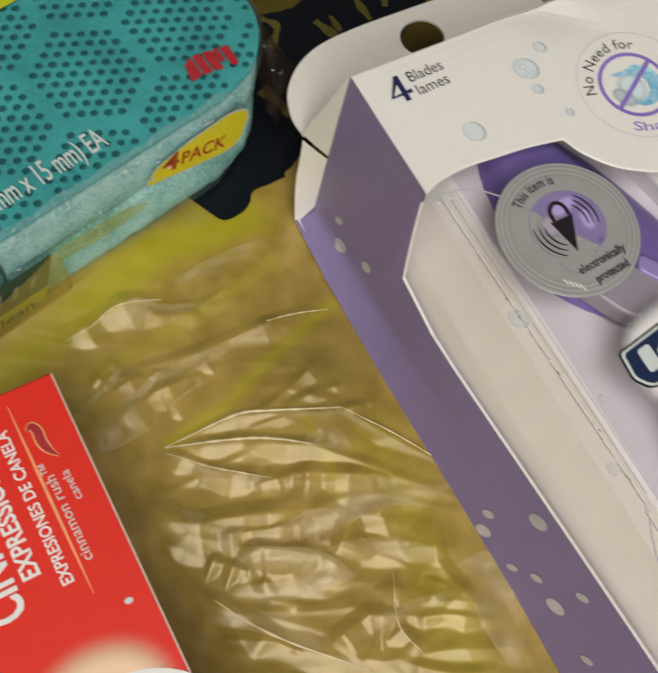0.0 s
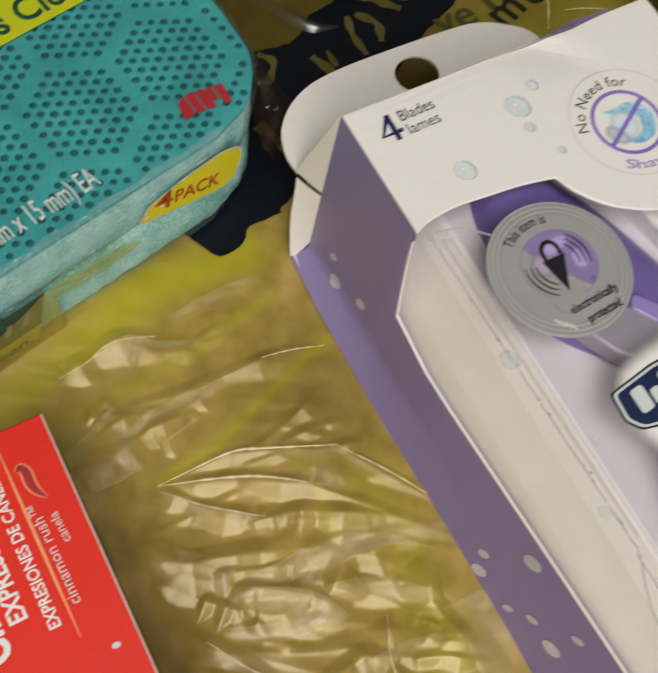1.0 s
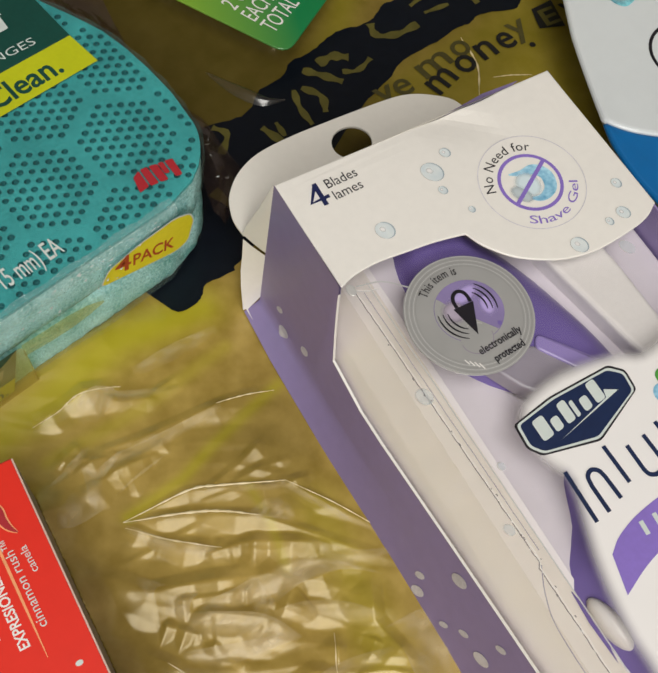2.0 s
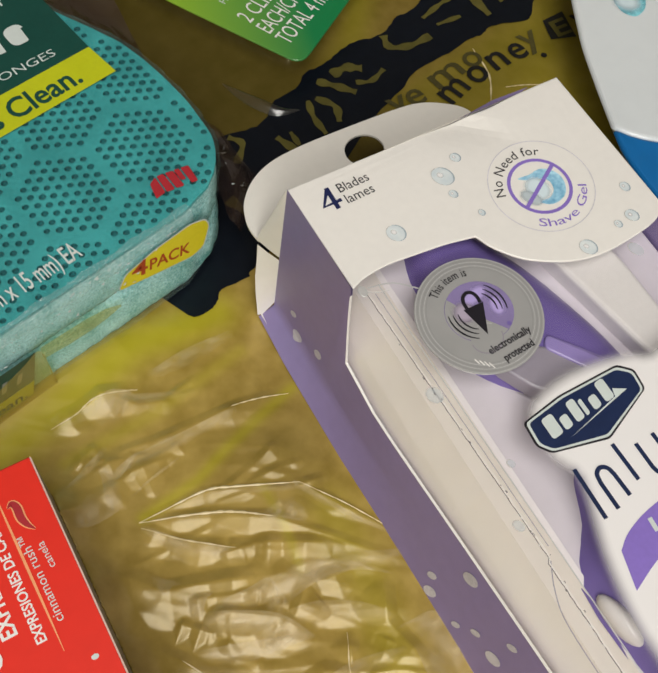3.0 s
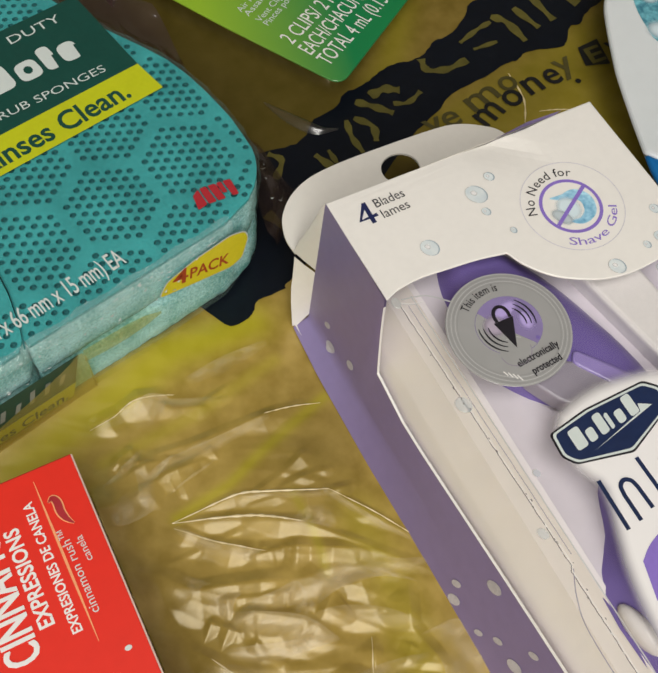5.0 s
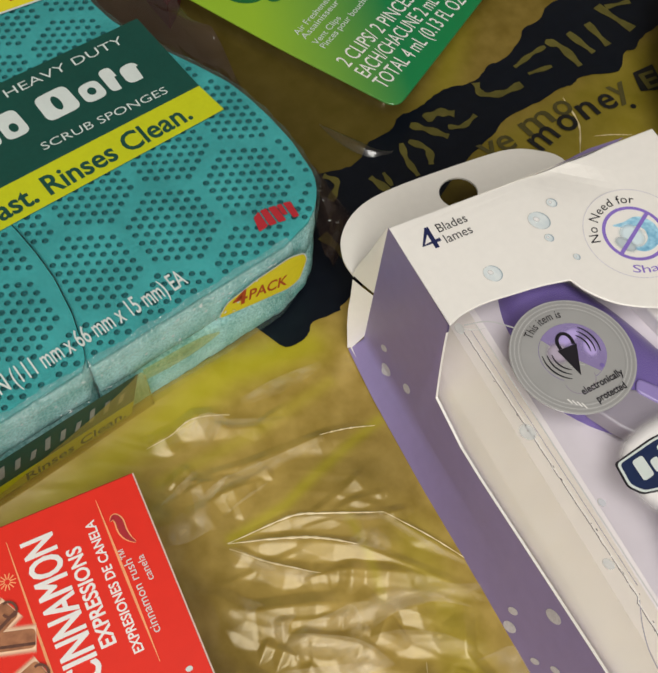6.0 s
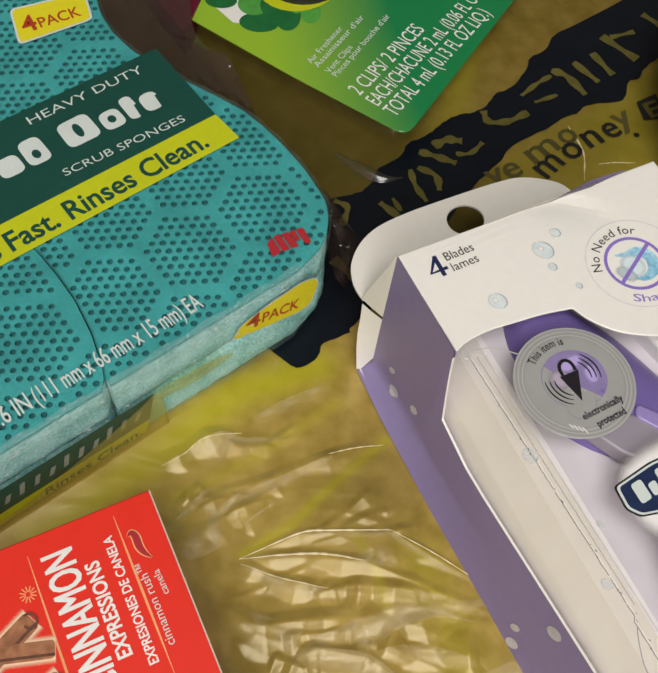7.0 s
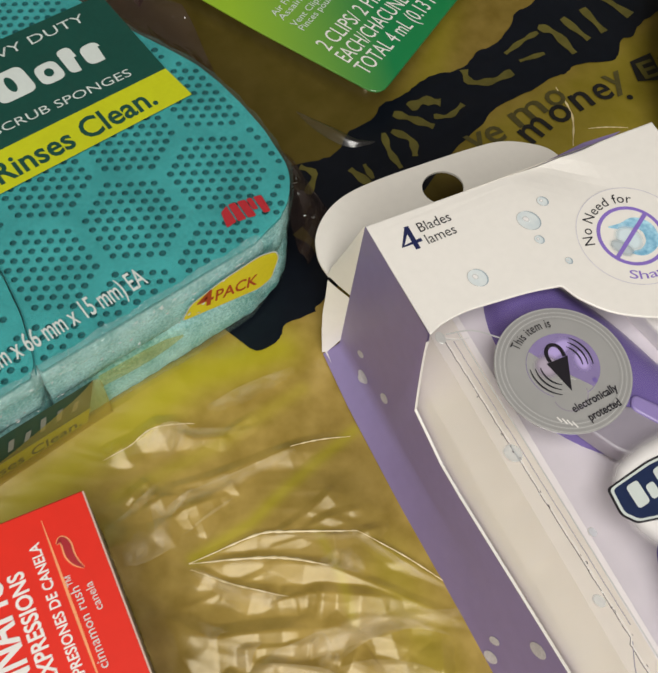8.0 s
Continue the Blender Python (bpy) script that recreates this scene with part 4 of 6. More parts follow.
    body_r = smooth_line([(3.05, 1.9), (3.40, 2.5), (3.76, 3.1), (4.05, 3.9), (4.30, 4.9), (4.48, 5.8), (4.60, 6.7), (4.65, 8.5), (4.5, 11), (4.2, 14)], 5)
    n, verts, faces = 34, [], []
    for i in range(n):
        def at(line):
            s = i / (n - 1) * (len(line) - 1)
            a = min(int(s), len(line) - 2)
            return Vector(line[a]).lerp(Vector(line[a + 1]), s - a)
        a, b = at(body_l), at(body_r)
        for k in range(13):
            t = k / 12
            p = a.lerp(b, t)
            verts.append((p.x, -p.y, 4.0 + 0.62 * (1 - abs(2 * t - 1) ** 3.5)))
    faces = [(i * 13 + k, i * 13 + k + 1, (i + 1) * 13 + k + 1, (i + 1) * 13 + k) for i in range(n - 1) for k in range(12)]
    razor = part("razor", to_mesh("razor", verts, [f[::-1] for f in faces], True), M_RAZOR, box, "purple plastic razor handle")
    part("grip_pad", prism(flip(rounded([(3.02, 5.08), (3.75, 6.0), (4.3, 6.75), (3.6, 6.5), (2.82, 5.32)], 0.16)), 4.35, 4.70, 0.04), M_RAZOR_LT, razor, "paler purple grip pad")
    # grey slab standing in for the shade just below the sticker
    part("shade_slab", prism(flip(rounded([(1.75, 5.1), (2.85, 5.2), (3.35, 6.0), (3.0, 6.5), (2.2, 6.0)], 0.25)), 4.2, 4.66, 0.06), M_GREY_TONE, razor, "grey slab in place of the shade below the sticker")
    part("shower_hanger", prism(flip(rounded([(4.12, 3.0), (5.40, 3.1), (5.60, 4.4), (5.62, 6.2), (5.0, 6.75), (4.74, 6.3)], 0.3)), 4.0, 4.54, 0.11, 3), M_WHITE_PL, box, "white plastic hanger")
    cap, rings = [], 10
    for r in range(rings + 1):
        t = math.pi * r / rings
        cap += [(1.16 + 0.20 * math.sin(t) * math.cos(q) - 0.07 * math.cos(t), -10.25 + 0.56 * math.cos(t), 4.18 + 0.30 * math.sin(t) * math.sin(q)) for q in (2 * math.pi * k / 20 for k in range(20))]
    part("cartridge", to_mesh("cartridge", cap, [(20 * r + k, 20 * r + (k + 1) % 20, 20 * r + 20 + (k + 1) % 20, 20 * r + 20 + k) for r in range(rings) for k in range(20)], True), M_WHITE_PL, box, "white plastic cartridge end")

    # the film window: front and left side
    fz = H - 0.03
    front = [(0.02, 2.4), (W - 0.06, 2.4), (W - 0.06, L), (0.02, L)]
    part("window_film", flat(flip(front), fz), M_FILM, box, "clear plastic film window")
    sv = [2.45, 4, 6, 8, 10, 12, 15, L]
    sf = [p for v in sv for p in ((0.03, -v, fz), (-0.03, -v, 3.6), (-0.07, -v, 2.1))]
    part("window_film", to_mesh("window_film", sf, [f for i in range(len(sv) - 1) for f in ((3 * i, 3 * i + 3, 3 * i + 4, 3 * i + 1), (3 * i + 1, 3 * i + 4, 3 * i + 5, 3 * i + 2))], True), M_SIDEFILM, box, "clear plastic film window")
    # the film's fold: a thin dark bead with white painted beside it as its glint, and a second line where the tray's
    # rim touches
    rnd = random.Random(3)

    def bead(name, pts, w, z, mat, jag=0.0):
        q = [(u + rnd.uniform(-jag, jag), -v) for u, v in pts]
        return part(name, ribbon(q, w, z), mat, box)
    bead("film_fold", [(0.21 + 0.0243 * (v - 2.74) * (1 if v < 8.8 else 0.6), v) for v in np.arange(2.74, 14, 0.09)], 0.015, fz + 0.012, M_FOLDLINE, 0.007)
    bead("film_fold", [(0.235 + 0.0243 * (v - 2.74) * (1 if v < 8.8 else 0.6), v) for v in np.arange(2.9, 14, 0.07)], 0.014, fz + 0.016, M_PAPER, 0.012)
    bead("film_fold", [(0.52 + 0.012 * (v - 2.74), v) for v in np.arange(2.74, 14, 0.2)], 0.025, fz + 0.010, M_RING, 0.003)
    # grey line painted as the fold's shadow
    bead("film_fold", [(0.36 + 0.020 * (v - 2.74), v) for v in np.arange(2.9, 8.7, 0.15)], 0.016, fz + 0.011, M_GREY_TONE, 0.004)
    bead("film_crease", smooth_line([(0.36, 8.83), (0.12, 9.3), (-0.02, 9.9), (-0.02, 11.4)], 5), 0.02, fz + 0.014, M_GREY_TONE)
    bead("film_crease", smooth_line([(0.30, 2.72), (0.8, 2.85), (1.2, 3.2)], 4), 0.03, fz + 0.008, M_RING)
    # flat flecks along the fold: white ones paint glints, dark ones lie between
    for k in range(54):
        v = 3.4 + 9.0 * rnd.random()
        u = 0.22 + 0.0243 * (v - 2.74) * (1 if v < 8.8 else 0.6) + rnd.gauss(0, 0.025)
        n = rnd.uniform(0.012, 0.035)
        bead("shine_shade_mark", [(u, v), (u + 0.4 * n, v + n), (u + 0.1 * n, v + 2 * n)], rnd.uniform(0.010, 0.024), fz + 0.022, M_PAPER if k % 3 else M_FOLDLINE)
    for pull in ([(0.22, 2.80), (0.45, 2.92), (0.66, 2.96)],):
        bead("film_crease", smooth_line(pull, 5), 0.010, fz + 0.018, M_RING, 0.003)
        bead("film_crease", [(u + 0.02, v - 0.012) for u, v in smooth_line(pull, 5)], 0.012, fz + 0.020, M_PAPER, 0.004)
    part("glue_spot", prism(flip(oval(0.17, 2.75, 0.09, 0.13)), fz, fz + 0.03, 0.01), M_RING, box)

    # print on the header
    z1 = H + 0.006
    part("lettering", ribbon([(0.72, -0.36), (0.46, -0.72), (0.87, -0.71)], 0.085, z1), M_INDIGO, header)
    part("lettering", stroke((0.72, -0.33), (0.71, -0.88), 0.10, z1 + 0.003), M_INDIGO, header)
    lettering("Blades", (0.93, -0.56), (1.64, -0.55), 0.235, z1, M_INK, header)
    lettering("lames", (0.95, -0.86), (1.60, -0.85), 0.235, z1, M_INK, header)
    c = (4.76, -2.28)
    part("printed_ring", ribbon(oval(*c, 0.66, 0.66, 0, 48), 0.075, z1, True), M_VIOLET, header)
    part("printed_ring", ribbon(oval(4.80, -2.28, 1.14, 1.14, 0, 56), 0.018, z1, True), M_DROP_PU, header)
    part("printed_bar", stroke((4.22, -2.60), (5.30, -1.96), 0.085, z1 + 0.008), M_VIOLET, header)
    swirl = smooth_line([(4.44, -1.93), (4.72, -2.02), (5.00, -2.05), (5.16, -2.28), (5.06, -2.58), (4.76, -2.70), (4.46, -2.56)], 5)
    part("printed_drop", ribbon(swirl, [0.03 + 0.26 * math.sin(math.pi * k / (len(swirl) - 1)) for k in range(len(swirl))], z1), M_AQUA, header)
    soft_patch(oval(4.68, -2.32, 0.16, 0.2, 10, 24), 0.16, z1 + 0.003, "printed_drop", I_PALEBLUE, header)
    soft_patch(oval(4.42, -2.45, 0.06, 0.16, 30, 20), 0.14, z1 + 0.004, "printed_drop", I_DROP, header)
    arc_lettering("No Need for", c, 0.79, 174, 58, 0.225, z1, M_INK, header)
    arc_lettering("Shave Gel", c, 1.00, 233, 335, 0.20, z1, M_VIOLET, header)
    for u, v, a, b, t in ((3.04, 1.16, 0.24, 0.29, 20), (3.54, 0.87, 0.12, 0.14, 20), (3.00, 1.63, 0.10, 0.12, 10), (1.44, 1.91, 0.21, 0.24, 20), (3.28, 2.28, 0.075, 0.09, 0),
                          (6.38, 3.11, 0.12, 0.14, 0), (6.07, 3.76, 0.15, 0.18, 20), (5.68, 3.80, 0.09, 0.11, 0), (4.78, 3.97, 0.19, 0.22, 20)):
        a, b = 0.86 * a, 0.86 * b
        ring = oval(u, -v, a, b, t + 12)
        part("printed_drop", flat(ring, z1), M_DROP, header)
        soft_patch(oval(u - 0.15 * a, -v + 0.2 * b, 0.10 * a, 0.14 * b, t + 12, 18), 0.3 * a, z1 + 0.003, "printed_drop", I_WHITE, header)
        lower = [ring[k % 28] for k in range(17, 33)]
        part("printed_drop_rim", ribbon(lower, [0.006 + 0.022 * math.sin(math.pi * k / 15) for k in range(16)], z1 + 0.006), M_DROP_RIM, header)
        upper = [ring[k] for k in range(5, 17)]
        part("printed_drop_rim", ribbon(upper, 0.010, z1 + 0.006), M_DROP_FAINT, header)
    for u, v, a, b in ((0.24, 5.26, 0.15, 0.18), (5.65, 4.45, 0.13, 0.18), (0.75, 7.04, 0.07, 0.085), (0.22, 8.06, 0.09, 0.12)):
        ob = part("printed_drop", flat(oval(u, -v, a, b, 25), fz + 0.02), I_DROP, box)
        ob.data.attributes.new("ink", "FLOAT", "POINT").data.foreach_set("value", [0.42] * len(ob.data.vertices))
        part("printed_drop_rim", ribbon(oval(u, -v, a, b, 25)[3:17], 0.016, fz + 0.024), M_DROP_FAINT, box)
    # drops on the purple side
    for v, z, a, b in ((0.87, 1.20, 0.08, 0.22), (1.16, 0.60, 0.13, 0.36), (2.07, 1.25, 0.11, 0.26), (7.55, 0.72, 0.09, 0.2), (7.76, 0.25, 0.12, 0.28),
                       (8.16, 2.12, 0.13, 0.33), (8.64, 0.45, 0.08, 0.17), (9.02, 1.03, 0.08, 0.2), (9.62, 1.10, 0.13, 0.33), (9.66, 2.1, 0.08, 0.2), (10.7, 1.1, 0.08, 0.2), (11.2, 1.6, 0.1, 0.22)):
        a, b = 1.25 * a, 1.25 * b
        ring = [(v + 0.62 * b * math.sin(t) * 0.75, z + a * math.cos(t) * 1.25 + 0.08 * math.sin(t)) for t in (2 * math.pi * k / 20 for k in range(20))]
        vv = [(out(q, max(0.02, w)) - 0.012, -q, w) for q, w in ring]
        part("printed_drop", to_mesh("printed_drop", vv, [tuple(range(20))]), M_DROP_PU, side)

    # print on the film
    halo = smooth_line([(1.75, 6.75), (1.9, 6.45), (2.75, 6.3), (3.8, 6.45), (4.4, 6.7), (5.4, 6.6), (6.3, 6.7), (6.4, 8), (6.4, 10), (6.3, 13), (4, 13.2), (1.4, 13), (1.22, 11), (1.28, 10.1), (1.48, 9.2), (1.92, 7.9), (1.72, 7.3), (1.70, 6.75)], 3)[:-1]
    soft_patch(flip(halo), 0.36, fz + 0.03, "printed_halo", I_WHITE, box)
    badge = [(1.38, 6.50), (2.3, 6.36), (3.68, 6.36), (3.93, 6.60), (3.88, 7.02), (2.66, 7.52), (1.52, 7.24), (1.34, 7.0)]
    cx, cy = 2.65, 6.9
    for k, zz, mt in ((1.0, 0.036, M_INK), (0.965, 0.040, M_PALETXT), (0.925, 0.044, M_DARKBLUE)):
        part("printed_badge", flat(flip(rounded([(cx + (u - cx) * k, cy + (v - cy) * (k - (1 - k))) for u, v in badge], 0.08)), fz + zz), mt, box)
    # the maker's mark as plain slanted bars
    for u, w, h in ((1.70, 0.26, 0.46), (2.02, 0.19, 0.30), (2.30, 0.20, 0.46), (2.54, 0.09, 0.36), (2.74, 0.19, 0.30), (3.03, 0.22, 0.46)):
        vb = 7.05 - 0.10 * (u - 1.6)
        part("printed_mark", flat(flip(rounded([(u, vb), (u + w, vb - 0.03), (u + w, vb - h), (u, vb - h + 0.03)], 0.07)), fz + 0.048), M_PALETXT, box)
    part("printed_mark", flat(flip([(2.0, 7.16), (3.55, 6.86), (3.3, 6.72), (3.25, 6.88)]), fz + 0.047), M_PALETXT, box)
    for a, b in (((1.70, 7.68), (1.67, 8.70)), ((1.98, 8.10), (1.98, 8.66)), ((2.30, 8.08), (2.32, 8.56)), ((2.62, 7.62), (2.64, 8.40)), ((3.02, 7.82), (3.02, 8.36)), ((3.42, 7.8), (3.44, 8.4)), ((3.78, 7.7), (3.80, 8.4))):
        part("printed_stroke", stroke(flip([a])[0], flip([b])[0], 0.085, fz + 0.04), M_DARKBLUE, box)
    part("printed_stroke", ribbon(flip(smooth_line([(1.98, 8.12), (2.02, 7.95), (2.14, 7.88), (2.26, 7.95), (2.30, 8.1)], 4)), 0.085, fz + 0.042), M_DARKBLUE, box)
    part("printed_stroke", ribbon(flip(smooth_line([(3.02, 8.34), (3.06, 8.46), (3.2, 8.52), (3.36, 8.46), (3.42, 8.34)], 4)), 0.085, fz + 0.042), M_DARKBLUE, box)
    part("printed_swoosh", flat(flip(smooth_line([(1.56, 9.29), (1.9, 9.08), (2.5, 8.92), (3.4, 8.86), (5, 8.95)], 5) + smooth_line([(5, 10.0), (3.4, 9.62), (2.6, 9.62), (2.0, 9.74), (1.37, 9.98)], 5)), fz + 0.036), M_VIOLET, box, "violet printed ribbon")
    for k in range(5):
        part("printed_stroke", stroke((2.35 + 0.3 * k, -9.32), (2.37 + 0.3 * k, -9.06), 0.09, fz + 0.042), M_PALETXT, box)
    part("printed_dot", flat(oval(4.30, -7.32, 0.2, 0.2), fz + 0.04), M_AQUA, box)
    part("printed_dot", flat(oval(4.52, -7.05, 0.17, 0.17), fz + 0.042), M_LEAF_LT, box)

    # the round security sticker
    sc = (1.93, -4.23)
    st = part("security_sticker", prism(oval(*sc, 1.28, 1.28, 0, 64), fz + 0.008, fz + 0.03, 0.006, 1), M_STICKER, box, "round silver anti-theft sticker with a padlock sign")
    zt = fz + 0.036
    for k in range(6):
        part("coil", ribbon(oval(*sc, 1.255 - 0.042 * k, 1.255 - 0.042 * k, 0, 64), 0.014, zt, True), M_RING if k % 2 == 0 else M_COIL, st)
    cc = (sc[0] + 0.03, sc[1] + 0.06)
    part("clear_centre", flat(oval(*cc, 0.70, 0.66, 0, 40), zt), M_CLEAR, st, "clear middle over purple plastic")
    dull = [(cc[0] + 0.69 * math.cos(radians(t)), cc[1] + 0.65 * math.sin(radians(t))) for t in range(130, 301, 10)] + smooth_line([(2.25, -4.75), (1.95, -4.35), (1.72, -4.05), (1.55, -3.72)], 4)
    part("clear_centre", flat(dull, zt + 0.003), M_STICKER, st)
    # two lilac highlights and a mauve shaded spot painted on the clear middle
    soft_patch(oval(cc[0] + 0.1, cc[1] + 0.33, 0.22, 0.07, 12, 20), 0.14, zt + 0.005, "shine_shade_mark", I_LILAC, st)
    soft_patch(oval(cc[0] + 0.38, cc[1] - 0.05, 0.07, 0.14, -10, 20), 0.14, zt + 0.006, "shine_shade_mark", I_LILAC, st)
    soft_patch(oval(cc[0] - 0.28, cc[1] + 0.1, 0.1, 0.1, 0, 20), 0.2, zt + 0.006, "shine_shade_mark", I_SHADE, st)
    part("printed_dot", flat(oval(2.34, -4.66, 0.045, 0.045), zt + 0.01), M_RAZOR, st)
    bub = oval(sc[0] - 0.16, sc[1] - 0.50, 0.34, 0.30, 20, 32)
    part("glue_bubble", flat(bub, zt + 0.007), M_STICKER, st)
    # dark and light arcs paint the bubble's shaded and lit rim
    part("glue_bubble", ribbon(bub[14:31], 0.022, zt + 0.009), M_GREY_TONE, st)
    part("glue_bubble", ribbon(bub[2:8], 0.018, zt + 0.009), M_RING, st)
    # short white strokes painted as glints in the film
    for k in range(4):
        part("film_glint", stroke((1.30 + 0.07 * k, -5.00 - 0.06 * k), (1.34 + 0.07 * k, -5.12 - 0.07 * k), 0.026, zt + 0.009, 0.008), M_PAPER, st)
    part("padlock_body", flat([(1.69, -4.02), (2.14, -4.03), (1.83, -4.68)], zt + 0.012), M_INK, st)
    part("padlock_arch", ribbon(smooth_line([(1.77, -4.02), (1.78, -3.88), (1.84, -3.77), (1.95, -3.72), (2.05, -3.77), (2.09, -3.88), (2.08, -4.02)], 4), 0.075, zt + 0.013), M_INK, st)
    for r in (0.40, 0.50, 0.60):
        for a0, a1 in ((165, 240), (-22, 45)):
            arc = [(1.93 + r * math.cos(radians(a0 + (a1 - a0) * j / 10)), -4.15 + r * math.sin(radians(a0 + (a1 - a0) * j / 10))) for j in range(11)]
            part("printed_wave", ribbon(arc, [0.012 + 0.024 * math.sin(math.pi * (j + 0.5) / 11) for j in range(11)], zt + 0.012), M_INK, st)
    arc_lettering("This item is", sc, 0.86, 132, 74, 0.19, zt + 0.022, M_INK, st)
    lettering("electronically", (1.64, -5.06), (2.63, -5.01), 0.16, zt + 0.012, M_INK, st, bold=0.02)
    lettering("protected", (1.83, -5.32), (2.52, -5.28), 0.16, zt + 0.012, M_INK, st, bold=0.02)
    return box


razor_box()


# ---- the sponges ----
EDGE = [(-0.12, -0.4), (0.0, 0.0), (0.2, 0.44), (0.46, 1.33), (0.62, 2.34), (0.64, 3.21), (0.60, 4.02), (0.48, 4.8), (0.2, 5.6), (-0.12, 6.4), (-0.5, 7.4), (-0.74, 8.3), (-0.80, 9.1), (-0.70, 9.9), (-0.40, 10.7), (0.0, 11.6), (0.1, 12.6), (0.1, 14)]


def edge_x(y):
    return np.interp(y, [p[1] for p in EDGE], [p[0] for p in EDGE])


def sponge_outline(dx):
    """A waved sponge 6.6 wide, its corners rounded, its left edge at dx."""
    ys = np.linspace(0, 12.8, 60)
    right = []
    for y in ys:
        x = edge_x(y) + 6.62
        r = 1.35 if dx == 0 else 0.10
        if y < r:
            x -= r - math.sqrt(max(0, r * r - (r - y) ** 2))
        if y > 12.8 - r:
            x -= r - math.sqrt(max(0, r * r - (r - 12.8 + y) ** 2))
        right.append((x + dx, y))
    left = []
    for y in ys[::-1]:
        x, r = edge_x(y) + 0.02, 0.10
        if y < r:
            x += r - math.sqrt(max(0, r * r - (r - y) ** 2))
        left.append((x + dx, y))
    return [(float(a), float(b)) for a, b in right + left]


def inside(poly, x, y):
    c = False
    for (ax, ay), (bx, by) in zip(poly, poly[1:] + poly[:1]):
        if (ay > y) != (by > y) and x < (bx - ax) * (y - ay) / (by - ay) + ax:
            c = not c
    return c


def nearest(poly, x, y):
    P = np.array(poly)
    Q = np.roll(P, -1, 0)
    d = Q - P
    t = np.clip(((np.array((x, y)) - P) * d).sum(1) / np.maximum((d * d).sum(1), 1e-9), 0, 1)
    at = P + d * t[:, None]
    k = np.hypot(at[:, 0] - x, at[:, 1] - y)
    i = k.argmin()
    return tuple(at[i]), k[i]


def scrub_sheet(poly, z):
    """The scouring face: a honeycomb of fields, each of 61 punched holes, with plain strips between."""
    r0, u0 = Vector((0.2148, -0.1345)), Vector((0.2148, 0.1345))
    d0 = r0 - u0
    c0 = Vector((5.69, 1.98))
    A, B = 5 * (r0 + u0), 5 * (u0 - d0)
    verts, index, faces, mats = [], {}, [], []

    def vert(x, y, zz):
        key = (round(x, 3), round(y, 3), round(zz, 3))
        if key not in index:
            index[key] = len(verts)
            verts.append((x, y, zz))
        return index[key]

    corner = [(r0 + u0) / 3, (u0 - d0) / 3, (-d0 - r0) / 3, -(r0 + u0) / 3, -(u0 - d0) / 3, (d0 + r0) / 3]
    xs = [p[0] for p in poly]
    rnd = random.Random(5)
    for i in range(-75, 40):
        for j in range(-45, 75):
            p = c0 + r0 * i + u0 * j
            if not (min(xs) - 0.3 < p.x < max(xs) + 0.3 and -0.3 < p.y < 13.1):
                continue
            ok = inside(poly, p.x, p.y)
            on, gap = nearest(poly, p.x, p.y)
            if not ok and gap > 0.16:
                continue
            ring = []
            for c in corner:
                q = p + c
                if gap < 0.35 and not inside(poly, q.x, q.y):
                    q = Vector(nearest(poly, q.x, q.y)[0])
                ring.append((q.x, q.y))
            # which field the hole lies in, and how far from its middle
            a = (p.y - c0.y) / B.y
            b = (p.x - c0.x - a * B.x) / A.x
            best = 99
            for fa in (math.floor(a), math.floor(a) + 1):
                for fb in (math.floor(b), math.floor(b) + 1):
                    q = p - c0 - B * fa - A * fb
                    jj = (q.x / r0.x + q.y / u0.y) / 2
                    ii = q.x / r0.x - jj
                    best = min(best, max(abs(ii), abs(jj), abs(ii + jj)))
            holed = ok and best < 4.3 and gap > 0.10
            if not holed:
                f = [vert(x, y, z) for x, y in ring]
                if len(set(f)) > 2:
                    faces.append(tuple(dict.fromkeys(f)))
                    mats.append(0)
                continue
            rr = 0.073 * rnd.uniform(0.92, 1.08)
            ox, oy = rnd.uniform(-0.008, 0.008), rnd.uniform(-0.008, 0.008)
            n = 12
            lip, floor_ = [], []
            for k in range(n):
                t = 2 * math.pi * k / n
                lip.append(vert(p.x + ox + rr * math.cos(t) * 1.05, p.y + oy + rr * math.sin(t), z - 0.006))
                floor_.append(vert(p.x + ox + rr * 0.85 * math.cos(t), p.y + oy + rr * 0.85 * math.sin(t), z - 0.10))
            hexv = [vert(x, y, z) for x, y in ring]
            ang = [math.atan2(y - p.y, x - p.x) % (2 * math.pi) for x, y in ring]
            for k in range(6):
                a0, a1 = ang[k], ang[(k + 1) % 6]
                s0, s1 = round(a0 / (2 * math.pi) * n) % n, round(a1 / (2 * math.pi) * n) % n
                chain = [s0]
                while chain[-1] != s1 and len(chain) < n:
                    chain.append((chain[-1] + 1) % n)
                f = [hexv[k], hexv[(k + 1) % 6]] + [lip[c] for c in chain[::-1]]
                f = list(dict.fromkeys(f))
                if len(f) > 2:
                    faces.append(tuple(f))
                    mats.append(0)
            # the hole's walls and floor take the darkened teal
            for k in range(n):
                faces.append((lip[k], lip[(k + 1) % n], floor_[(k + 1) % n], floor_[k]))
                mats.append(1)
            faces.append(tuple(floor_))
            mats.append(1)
    me = bpy.data.meshes.new("scrub_sheet")
